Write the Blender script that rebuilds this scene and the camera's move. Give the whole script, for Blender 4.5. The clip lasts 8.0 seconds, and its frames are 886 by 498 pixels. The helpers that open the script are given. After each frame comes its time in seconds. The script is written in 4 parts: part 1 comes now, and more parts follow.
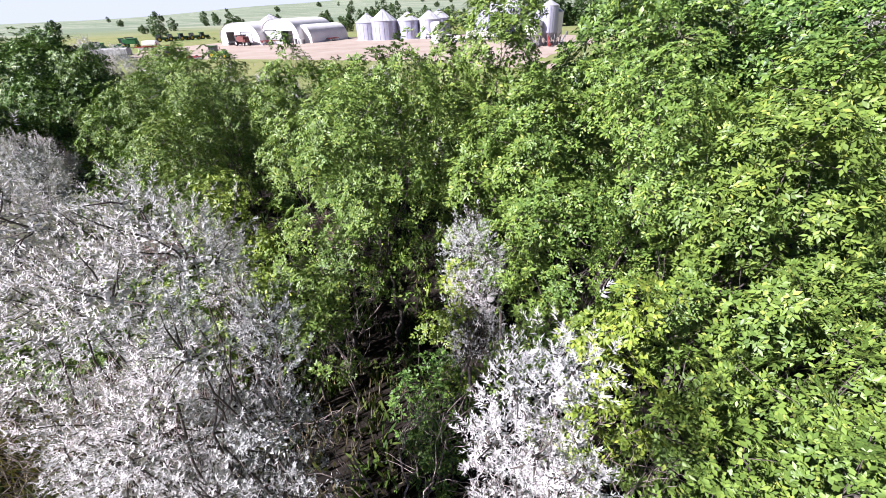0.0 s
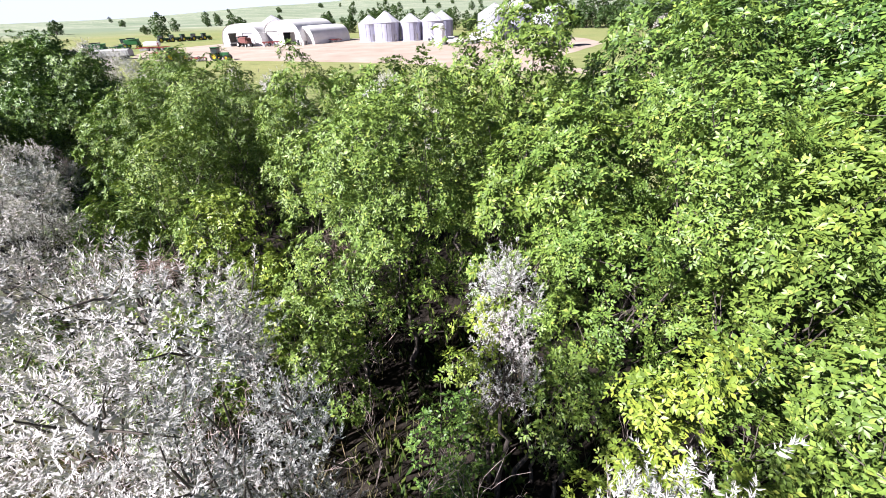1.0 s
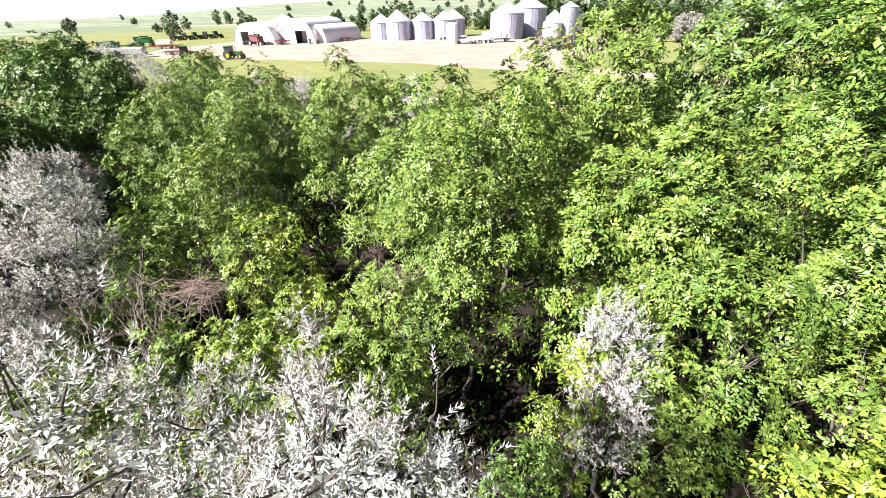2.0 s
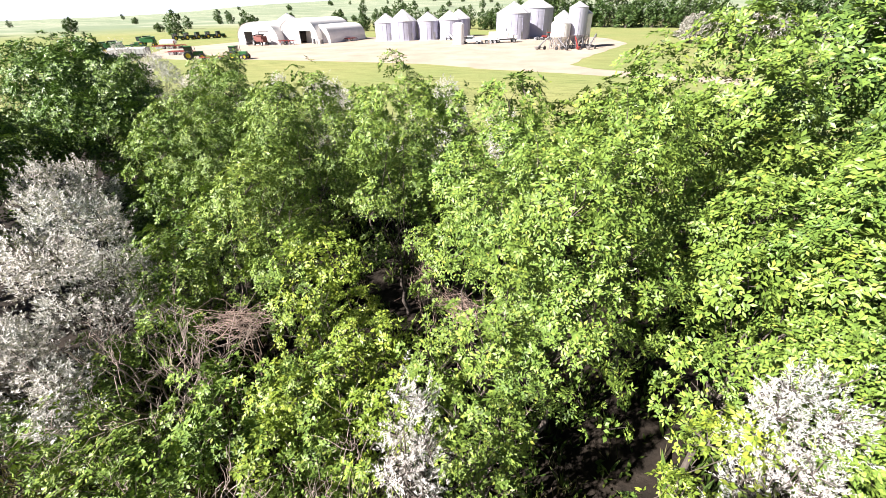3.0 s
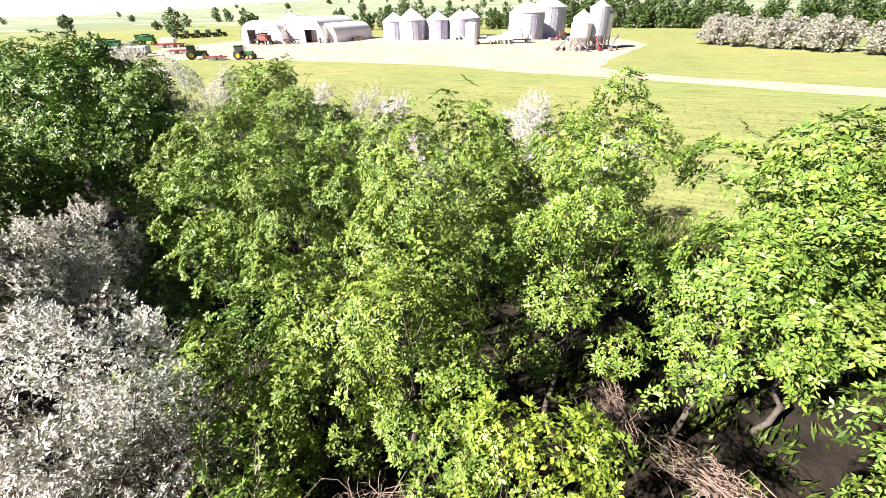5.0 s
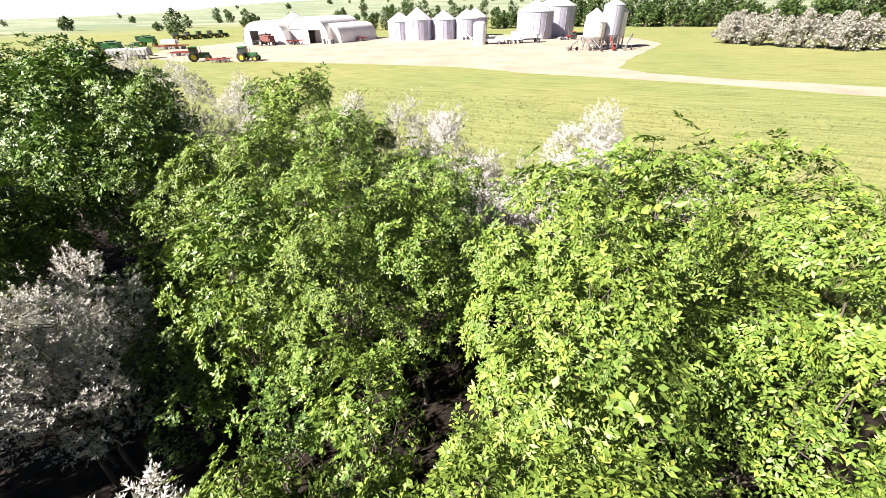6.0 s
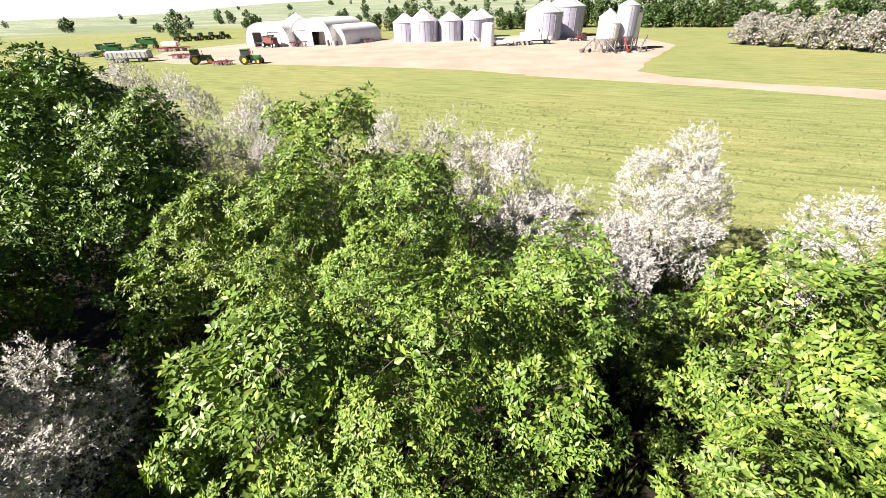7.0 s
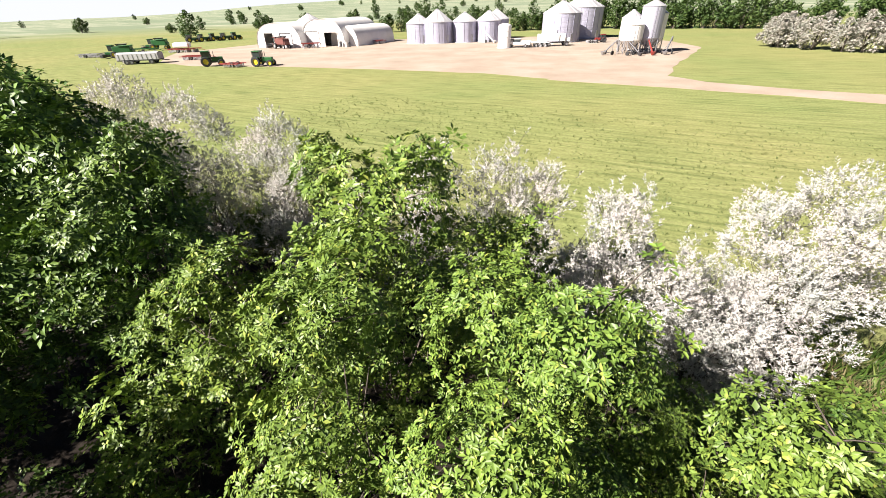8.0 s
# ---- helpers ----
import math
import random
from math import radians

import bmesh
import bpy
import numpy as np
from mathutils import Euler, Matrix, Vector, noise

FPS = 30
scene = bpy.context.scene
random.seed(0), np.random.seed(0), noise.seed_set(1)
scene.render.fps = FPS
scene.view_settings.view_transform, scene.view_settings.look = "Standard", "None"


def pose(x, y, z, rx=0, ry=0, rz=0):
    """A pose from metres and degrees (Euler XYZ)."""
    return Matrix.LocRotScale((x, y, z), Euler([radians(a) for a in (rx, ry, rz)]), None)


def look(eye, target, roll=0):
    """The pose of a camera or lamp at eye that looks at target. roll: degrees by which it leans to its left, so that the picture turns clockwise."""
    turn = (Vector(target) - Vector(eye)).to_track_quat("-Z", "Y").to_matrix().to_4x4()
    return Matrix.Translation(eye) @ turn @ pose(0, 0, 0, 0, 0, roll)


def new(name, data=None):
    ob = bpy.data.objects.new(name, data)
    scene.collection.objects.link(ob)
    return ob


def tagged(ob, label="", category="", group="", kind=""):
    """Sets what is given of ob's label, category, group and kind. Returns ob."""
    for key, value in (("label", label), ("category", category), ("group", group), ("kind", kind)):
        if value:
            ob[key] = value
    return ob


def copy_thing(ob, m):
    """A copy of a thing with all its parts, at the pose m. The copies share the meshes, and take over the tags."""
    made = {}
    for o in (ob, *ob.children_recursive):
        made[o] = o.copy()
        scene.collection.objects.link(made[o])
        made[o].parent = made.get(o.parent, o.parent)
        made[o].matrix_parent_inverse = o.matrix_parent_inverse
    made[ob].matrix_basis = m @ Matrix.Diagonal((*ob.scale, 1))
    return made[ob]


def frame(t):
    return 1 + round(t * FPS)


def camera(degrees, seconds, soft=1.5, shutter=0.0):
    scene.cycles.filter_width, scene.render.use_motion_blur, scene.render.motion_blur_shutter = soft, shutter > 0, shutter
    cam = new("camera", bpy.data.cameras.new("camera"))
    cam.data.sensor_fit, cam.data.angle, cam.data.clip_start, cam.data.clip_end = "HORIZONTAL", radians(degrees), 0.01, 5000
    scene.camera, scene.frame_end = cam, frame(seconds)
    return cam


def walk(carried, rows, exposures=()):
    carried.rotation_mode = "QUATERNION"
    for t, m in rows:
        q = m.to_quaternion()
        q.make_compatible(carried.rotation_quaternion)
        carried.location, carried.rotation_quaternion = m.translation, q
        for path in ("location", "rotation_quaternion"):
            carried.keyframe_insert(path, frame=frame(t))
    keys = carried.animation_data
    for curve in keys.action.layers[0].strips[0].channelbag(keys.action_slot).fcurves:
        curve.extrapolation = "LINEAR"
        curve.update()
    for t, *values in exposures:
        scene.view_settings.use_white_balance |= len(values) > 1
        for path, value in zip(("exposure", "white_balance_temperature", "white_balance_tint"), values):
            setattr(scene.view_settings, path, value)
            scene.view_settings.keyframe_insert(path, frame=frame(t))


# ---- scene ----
cam = camera(97.0, 8.0, soft=0.6)
PATH = [
    (0, (-0.15, 0.658, 7.759), (-0.308, 2.353, 6.709), -2.0),
    (0.5, (-0.289, 1.069, 7.82), (-0.44, 2.765, 6.772), -1.9),
    (1, (-0.647, 1.423, 7.907), (-0.807, 3.12, 6.861), -1.8),
    (1.5, (-1.204, 1.77, 7.996), (-1.386, 3.465, 6.951), -1.7),
    (1.7, (-1.477, 1.919, 8.033), (-1.666, 3.611, 6.984), -1.7),
    (2.8, (-3.162, 2.892, 8.107), (-3.347, 4.583, 7.055), -1.6),
    (3, (-3.488, 3.135, 8.1), (-3.676, 4.826, 7.049), -1.6),
    (3.5, (-4.4, 3.838, 8.083), (-4.584, 5.529, 7.03), -1.5),
    (4, (-5.347, 4.668, 8.076), (-5.525, 6.359, 7.022), -1.4),
    (4.5, (-6.312, 5.622, 8.073), (-6.487, 7.312, 7.019), -1.3),
    (4.7, (-6.709, 6.043, 8.068), (-6.883, 7.734, 7.015), -1.2),
    (5.8, (-8.889, 8.606, 8.046), (-9.068, 10.295, 6.989), -1.7),
    (6, (-9.259, 9.072, 8.047), (-9.439, 10.761, 6.992), -1.6),
    (6.5, (-10.164, 10.334, 8.067), (-10.347, 12.024, 7.012), -1.6),
    (7, (-11.025, 11.64, 8.1), (-11.209, 13.33, 7.047), -1.7),
    (7.5, (-11.85, 12.962, 8.149), (-12.04, 14.651, 7.096), -1.7),
    (8, (-12.63, 14.264, 8.194), (-12.849, 15.951, 7.143), -1.7),
]
walk(cam, [(t, look(eye, target, roll)) for t, eye, target, roll in PATH],
     exposures=[(0.0, 1.58, 5750, 24), (1.0, 1.78, 5950, 20), (1.7, 1.96, 6150, 18), (3.0, 2.02, 6450, 15), (4.5, 2.16, 6600, 15), (6.0, 2.02, 6700, 15), (8.0, 1.72, 6700, 15)])

# ---- daylight: a clear, slightly hazy sky, sun behind and to the left ----
SUN = Vector((-0.66, -0.46, 0.61)).normalized()
sun = new("sun", bpy.data.lights.new("sun", "SUN"))
sun.data.energy, sun.data.angle, sun.data.color = 5.0, radians(0.6), (1.0, 0.95, 0.86)
sun.matrix_world = look(SUN * 60, (0, 0, 0))
world = bpy.data.worlds.new("sky")
scene.world = world
world.use_nodes = True
wn, wl = world.node_tree.nodes, world.node_tree.links
sky = wn.new("ShaderNodeTexSky")
sky.sky_type, sky.sun_disc = "NISHITA", False
sky.sun_elevation = math.asin(SUN.z)
sky.sun_rotation = math.atan2(SUN.x, SUN.y)
sky.air_density, sky.dust_density, sky.ozone_density = 0.15, 0.08, 2.0
wn["Background"].inputs["Strength"].default_value = 0.05
wl.new(sky.outputs[0], wn["Background"].inputs["Color"])


# ---- materials ----
def material(name):
    m = bpy.data.materials.new(name)
    m.use_nodes = True
    return m, m.node_tree.nodes, m.node_tree.links, m.node_tree.nodes["Principled BSDF"]


def ramp(nodes, stops):
    r = nodes.new("ShaderNodeValToRGB")
    while len(r.color_ramp.elements) < len(stops):
        r.color_ramp.elements.new(0.5)
    for e, (p, c) in zip(r.color_ramp.elements, stops):
        e.position, e.color = p, (*c, 1)
    return r


def noise_tex(nodes, links, scale, detail=4.0, vector=None, rough=0.6):
    n = nodes.new("ShaderNodeTexNoise")
    n.inputs["Scale"].default_value, n.inputs["Detail"].default_value = scale, detail
    n.inputs["Roughness"].default_value = rough
    if vector is not None:
        links.new(vector, n.inputs["Vector"])
    return n


def mix_rgb(nodes, links, fac, a, b, mode="MIX"):
    m = nodes.new("ShaderNodeMix")
    m.data_type, m.blend_type = "RGBA", mode
    for value, socket in ((fac, m.inputs[0]), (a, m.inputs[6]), (b, m.inputs[7])):
        if isinstance(value, (int, float)):
            socket.default_value = value
        elif isinstance(value, tuple):
            socket.default_value = (*value, 1)
        else:
            links.new(value, socket)
    return m.outputs[2]


def bump(nodes, links, bsdf, height, strength, distance):
    b = nodes.new("ShaderNodeBump")
    b.inputs["Strength"].default_value, b.inputs["Distance"].default_value = strength, distance
    links.new(height, b.inputs["Height"])
    links.new(b.outputs[0], bsdf.inputs["Normal"])


def leaf_material(name, stops, roughness, through_light, warm, gloss=0.28):
    """Leaves: each one has a shade of its own, each plant a slight drift, and light comes through."""
    m, n, l, p = material(name)
    geo, info = n.new("ShaderNodeNewGeometry"), n.new("ShaderNodeObjectInfo")
    r = ramp(n, stops)
    l.new(geo.outputs["Random Per Island"], r.inputs[0])
    coord = n.new("ShaderNodeTexCoord")
    big = noise_tex(n, l, 0.9, 2.0, coord.outputs["Object"])
    patch = ramp(n, [(0.35, (0.75, 0.85, 0.8)), (0.65, warm)])
    l.new(big.outputs[0], patch.inputs[0])
    col = mix_rgb(n, l, 0.75, r.outputs[0], patch.outputs[0], "MULTIPLY")
    hue = n.new("ShaderNodeHueSaturation")
    add = n.new("ShaderNodeMapRange")
    add.inputs["To Min"].default_value, add.inputs["To Max"].default_value = 0.494, 0.506
    l.new(info.outputs["Random"], add.inputs["Value"])
    l.new(add.outputs[0], hue.inputs["Hue"])
    l.new(col, hue.inputs["Color"])
    l.new(hue.outputs[0], p.inputs["Base Color"])
    p.inputs["Roughness"].default_value = roughness
    p.inputs["Specular IOR Level"].default_value = gloss
    tr = n.new("ShaderNodeBsdfTranslucent")
    l.new(mix_rgb(n, l, 1.0, hue.outputs[0], (1.1, 1.15, 0.5), "MULTIPLY"), tr.inputs["Color"])
    mx = n.new("ShaderNodeMixShader")
    mx.inputs[0].default_value = through_light
    l.new(p.outputs[0], mx.inputs[1])
    l.new(tr.outputs[0], mx.inputs[2])
    l.new(mx.outputs[0], n["Material Output"].inputs["Surface"])
    return m


LEAF = leaf_material("broad_leaf", [(0.0, (0.074, 0.124, 0.026)), (0.5, (0.123, 0.189, 0.039)), (0.88, (0.168, 0.245, 0.050)), (0.985, (0.240, 0.277, 0.061))],
                     0.44, 0.07, (1.12, 1.1, 0.85), 0.30)
LEAF_DARK = leaf_material("blue_green_leaf", [(0.0, (0.036, 0.076, 0.019)), (0.35, (0.075, 0.133, 0.029)), (0.7, (0.115, 0.193, 0.039)), (1.0, (0.175, 0.265, 0.051))],
                          0.44, 0.06, (1.1, 1.05, 0.95), 0.32)
LEAF_YELLOW = leaf_material("yellow_green_leaf", [(0.0, (0.082, 0.124, 0.020)), (0.35, (0.139, 0.203, 0.030)), (0.65, (0.182, 0.253, 0.037)), (1.0, (0.246, 0.290, 0.047))],
                            0.42, 0.08, (1.15, 1.1, 0.9), 0.36)
LEAF_SILVER = leaf_material("silver_leaf", [(0.0, (0.316, 0.308, 0.312)), (0.5, (0.441, 0.424, 0.429)), (1.0, (0.575, 0.549, 0.554))],
                            0.6, 0.10, (1.08, 1.04, 1.0))
LEAF_FAR_SILVER = leaf_material("far_silver_leaf", [(0.0, (0.215, 0.199, 0.176)), (0.5, (0.323, 0.307, 0.284)), (1.0, (0.445, 0.430, 0.407))], 0.7, 0.12, (1.05, 1.0, 0.98))
LEAF_FAR = leaf_material("far_leaf", [(0.0, (0.032, 0.064, 0.019)), (0.5, (0.054, 0.096, 0.026)), (1.0, (0.083, 0.128, 0.038))],
                         0.6, 0.2, (1.1, 1.05, 0.95))


def bark_material(name, dark, light):
    m, n, l, p = material(name)
    coord = n.new("ShaderNodeTexCoord")
    mp = n.new("ShaderNodeMapping")
    mp.inputs["Scale"].default_value = (1, 1, 0.25)
    l.new(coord.outputs["Object"], mp.inputs["Vector"])
    nz = noise_tex(n, l, 22, 6, mp.outputs[0])
    r = ramp(n, [(0.3, dark), (0.7, light)])
    l.new(nz.outputs[0], r.inputs[0])
    l.new(r.outputs[0], p.inputs["Base Color"])
    p.inputs["Roughness"].default_value = 0.9
    bump(n, l, p, nz.outputs[0], 0.6, 0.02)
    return m


BARK = bark_material("bark", (0.035, 0.028, 0.024), (0.12, 0.10, 0.085))
BARK_GREY = bark_material("grey_bark", (0.12, 0.10, 0.09), (0.34, 0.29, 0.26))
BRUSH = bark_material("cut_branches", (0.10, 0.068, 0.055), (0.30, 0.225, 0.19))
DEAD = bark_material("dead_wood", (0.14, 0.105, 0.092), (0.40, 0.33, 0.30))


def painted(name, colour, roughness=0.4, metal=0.0, dirt=0.25, scale=3.0):
    """Paint or sheet metal with faint dirt and weathering."""
    m, n, l, p = material(name)
    coord = n.new("ShaderNodeTexCoord")
    nz = noise_tex(n, l, scale, 6, coord.outputs["Object"])
    fine = noise_tex(n, l, scale * 9, 3, coord.outputs["Object"])
    r = ramp(n, [(0.35, tuple(c * (1 - dirt) for c in colour)), (0.65, colour)])
    l.new(nz.outputs[0], r.inputs[0])
    l.new(mix_rgb(n, l, 0.12, r.outputs[0], fine.outputs[0], "SOFT_LIGHT"), p.inputs["Base Color"])
    rr = n.new("ShaderNodeMapRange")
    rr.inputs["To Min"].default_value, rr.inputs["To Max"].default_value = roughness * 0.8, min(1, roughness * 1.3)
    l.new(nz.outputs[0], rr.inputs["Value"])
    l.new(rr.outputs[0], p.inputs["Roughness"])
    p.inputs["Metallic"].default_value = metal
    bump(n, l, p, fine.outputs[0], 0.1, 0.01)
    return m


GALV = painted("galvanised_steel", (0.42, 0.42, 0.52), 0.42, 0.35, 0.10, 0.8)
ROOF_STEEL = painted("roof_steel", (0.62, 0.62, 0.65), 0.42, 0.5, 0.12, 0.8)
WHITE_STEEL = painted("white_sheet_steel", (0.80, 0.79, 0.78), 0.5, 0.1, 0.1, 0.5)
WHITE = painted("white_paint", (0.80, 0.79, 0.77), 0.45, 0.0, 0.12)
GREEN = painted("green_paint", (0.02, 0.11, 0.03), 0.35)
YELLOW = painted("yellow_paint", (0.75, 0.55, 0.04), 0.4)
MAROON = painted("faded_dark_red_paint", (0.15, 0.05, 0.042), 0.55)
RED = painted("red_paint", (0.24, 0.035, 0.03), 0.45)
BLACK = painted("black_rubber", (0.025, 0.025, 0.028), 0.8)
DARK = painted("dark_steel", (0.09, 0.09, 0.10), 0.5, 0.4)
GREY = painted("grey_tarp", (0.42, 0.42, 0.44), 0.7)
STEEL = painted("bare_steel", (0.40, 0.40, 0.42), 0.4, 0.7)
GLASS, _n, _l, _p = material("cab_glass")
_p.inputs["Base Color"].default_value = (0.03, 0.04, 0.045, 1)
_p.inputs["Roughness"].default_value = 0.06


def ground_material():
    """One sheet: crop in rows, floor of the tree belt with shade in its soil colour, gravelled yard and lane, far
    pastures greyed with haze.
    """
    m, n, l, p = material("farm_ground")
    coord = n.new("ShaderNodeTexCoord")
    pos = coord.outputs["Object"]
    turn = n.new("ShaderNodeMapping")
    turn.inputs["Rotation"].default_value = (0, 0, radians(19.3))
    l.new(pos, turn.inputs["Vector"])
    sep = n.new("ShaderNodeSeparateXYZ")
    l.new(turn.outputs[0], sep.inputs[0])
    # crop rows
    rows = n.new("ShaderNodeMapping")
    rows.inputs["Scale"].default_value = (0.22, 1.5, 1)
    l.new(turn.outputs[0], rows.inputs["Vector"])
    streak = noise_tex(n, l, 1.0, 5, rows.outputs[0], 0.65)
    tuft = noise_tex(n, l, 4.5, 6, pos, 0.75)
    wide = noise_tex(n, l, 0.035, 3, pos)
    wave = n.new("ShaderNodeTexWave")
    wave.bands_direction = "Y"
    wave.inputs["Scale"].default_value = 0.42
    wave.inputs["Distortion"].default_value = 1.2
    wave.inputs["Detail"].default_value = 2
    l.new(turn.outputs[0], wave.inputs["Vector"])
    r1 = ramp(n, [(0.3, (0.141, 0.160, 0.064)), (0.5, (0.186, 0.208, 0.086)), (0.72, (0.237, 0.246, 0.115))])
    l.new(streak.outputs[0], r1.inputs[0])
    crop = mix_rgb(n, l, 0.75, r1.outputs[0], tuft.outputs[0], "OVERLAY")
    crop = mix_rgb(n, l, 0.05, crop, wave.outputs[0], "SOFT_LIGHT")
    r2 = ramp(n, [(0.35, (0.85, 0.95, 0.8)), (0.65, (1.15, 1.05, 1.0))])
    l.new(wide.outputs[0], r2.inputs[0])
    crop = mix_rgb(n, l, 0.8, crop, r2.outputs[0], "MULTIPLY")
    gaps = n.new("ShaderNodeMapping")
    gaps.inputs["Scale"].default_value = (0.16, 2.4, 1)
    l.new(turn.outputs[0], gaps.inputs["Vector"])
    r5 = ramp(n, [(0.36, (0.62, 0.68, 0.6)), (0.46, (1.03, 1.02, 1.0))])
    l.new(noise_tex(n, l, 1.0, 3, gaps.outputs[0], 0.6).outputs[0], r5.inputs[0])
    crop = mix_rgb(n, l, 0.75, crop, r5.outputs[0], "MULTIPLY")
    # belt floor: soil, its colour sunk to near black as shade under the trees
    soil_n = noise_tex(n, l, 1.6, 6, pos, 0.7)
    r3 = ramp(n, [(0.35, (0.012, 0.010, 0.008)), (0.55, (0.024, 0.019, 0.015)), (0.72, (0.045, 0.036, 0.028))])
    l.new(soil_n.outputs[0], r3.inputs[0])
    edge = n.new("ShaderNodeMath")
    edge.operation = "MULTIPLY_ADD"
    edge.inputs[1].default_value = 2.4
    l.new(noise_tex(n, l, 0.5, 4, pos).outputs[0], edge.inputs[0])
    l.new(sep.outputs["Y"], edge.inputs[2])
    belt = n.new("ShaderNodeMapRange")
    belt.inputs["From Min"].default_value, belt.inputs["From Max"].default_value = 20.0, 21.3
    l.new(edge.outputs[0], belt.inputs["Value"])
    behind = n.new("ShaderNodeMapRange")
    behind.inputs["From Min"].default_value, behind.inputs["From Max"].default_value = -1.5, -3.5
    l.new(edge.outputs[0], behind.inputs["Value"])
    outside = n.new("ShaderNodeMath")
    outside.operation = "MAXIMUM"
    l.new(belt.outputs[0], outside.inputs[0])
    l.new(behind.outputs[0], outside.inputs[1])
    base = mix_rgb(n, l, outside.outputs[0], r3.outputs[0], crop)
    # pastures and stubble far off, distance haze mixed into their colours
    far = n.new("ShaderNodeVectorMath")
    far.operation = "LENGTH"
    l.new(pos, far.inputs[0])
    fr = n.new("ShaderNodeMapRange")
    fr.inputs["From Min"].default_value, fr.inputs["From Max"].default_value = 260, 420
    l.new(far.outputs["Value"], fr.inputs["Value"])
    fm = n.new("ShaderNodeMapping")
    fm.inputs["Scale"].default_value = (0.0022, 0.009, 1)
    fm.inputs["Rotation"].default_value = (0, 0, radians(-28))
    l.new(pos, fm.inputs["Vector"])
    fields = noise_tex(n, l, 2.2, 4, fm.outputs[0], 0.55)
    r4 = ramp(n, [(0.30, (0.12, 0.165, 0.11)), (0.42, (0.17, 0.21, 0.135)), (0.5, (0.14, 0.185, 0.12)), (0.535, (0.30, 0.31, 0.235)), (0.57, (0.18, 0.22, 0.145)), (0.66, (0.32, 0.33, 0.25)), (0.7, (0.19, 0.225, 0.15))])
    l.new(fields.outputs[0], r4.inputs[0])
    base = mix_rgb(n, l, fr.outputs[0], base, r4.outputs[0])
    l.new(base, p.inputs["Base Color"])
    p.inputs["Roughness"].default_value = 0.95
    p.inputs["Specular IOR Level"].default_value = 0.15
    bump(n, l, p, mix_rgb(n, l, 0.5, tuft.outputs[0], streak.outputs[0]), 0.8, 0.12)
    return m


def gravel_material():
    m, n, l, p = material("yard_gravel")
    coord = n.new("ShaderNodeTexCoord")
    a, b = noise_tex(n, l, 0.16, 5, coord.outputs["Object"]), noise_tex(n, l, 6, 5, coord.outputs["Object"], 0.7)
    r = ramp(n, [(0.3, (0.256, 0.198, 0.154)), (0.5, (0.307, 0.250, 0.198)), (0.7, (0.346, 0.294, 0.246))])
    l.new(a.outputs[0], r.inputs[0])
    l.new(mix_rgb(n, l, 0.35, r.outputs[0], b.outputs[0], "SOFT_LIGHT"), p.inputs["Base Color"])
    p.inputs["Roughness"].default_value = 0.95
    bump(n, l, p, b.outputs[0], 0.5, 0.03)
    return m


GROUND, GRAVEL = ground_material(), gravel_material()
GRASS = leaf_material("dry_grass", [(0.0, (0.077, 0.090, 0.032)), (0.6, (0.141, 0.128, 0.064)), (1.0, (0.218, 0.179, 0.115))], 0.7, 0.25, (1.1, 1.0, 0.9))
WEED = leaf_material("green_weed", [(0.0, (0.032, 0.064, 0.013)), (0.6, (0.064, 0.109, 0.019)), (1.0, (0.115, 0.147, 0.032))], 0.5, 0.12, (1.1, 1.0, 0.9))

CROP = leaf_material("young_crop", [(0.0, (0.109, 0.134, 0.051)), (0.6, (0.154, 0.182, 0.070)), (1.0, (0.198, 0.218, 0.090))], 0.7, 0.2, (1.1, 1.0, 0.95))


# ---- mesh helpers ----
def thing(name, x, y, z=0.0, turn=0.0):
    ob = new(name)
    ob.matrix_world = pose(x, y, z, 0, 0, turn)
    return ob


def part(name, bm, mat, parent, label="", smooth=False):
    """Links a bmesh as one mesh object under a thing or a part; it is given in the parent's own axes."""
    me = bpy.data.meshes.new(name)
    bm.to_mesh(me)
    bm.free()
    me.materials.append(mat)
    if smooth:
        me.polygons.foreach_set("use_smooth", [True] * len(me.polygons))
    ob = new(name, me)
    ob.parent = parent
    if label:
        tagged(ob, label)
    return ob


def box(bm, c, s, m=None, bevel=0.0):
    r = bmesh.ops.create_cube(bm, size=1, matrix=(m or Matrix()) @ Matrix.Translation(c) @ Matrix.Diagonal((*s, 1)))
    if bevel:
        edges = list({e for v in r["verts"] for e in v.link_edges})
        bmesh.ops.bevel(bm, geom=edges, offset=bevel, segments=2, affect="EDGES", profile=0.6)
    return bm


def rod(bm, a, b, r0, r1=None, seg=8, caps=True):
    a, b = Vector(a), Vector(b)
    d = b - a
    m = Matrix.Translation((a + b) / 2) @ d.to_track_quat("Z", "Y").to_matrix().to_4x4()
    bmesh.ops.create_cone(bm, cap_ends=caps, segments=seg, radius1=r0, radius2=r0 if r1 is None else r1, depth=d.length, matrix=m)
    return bm


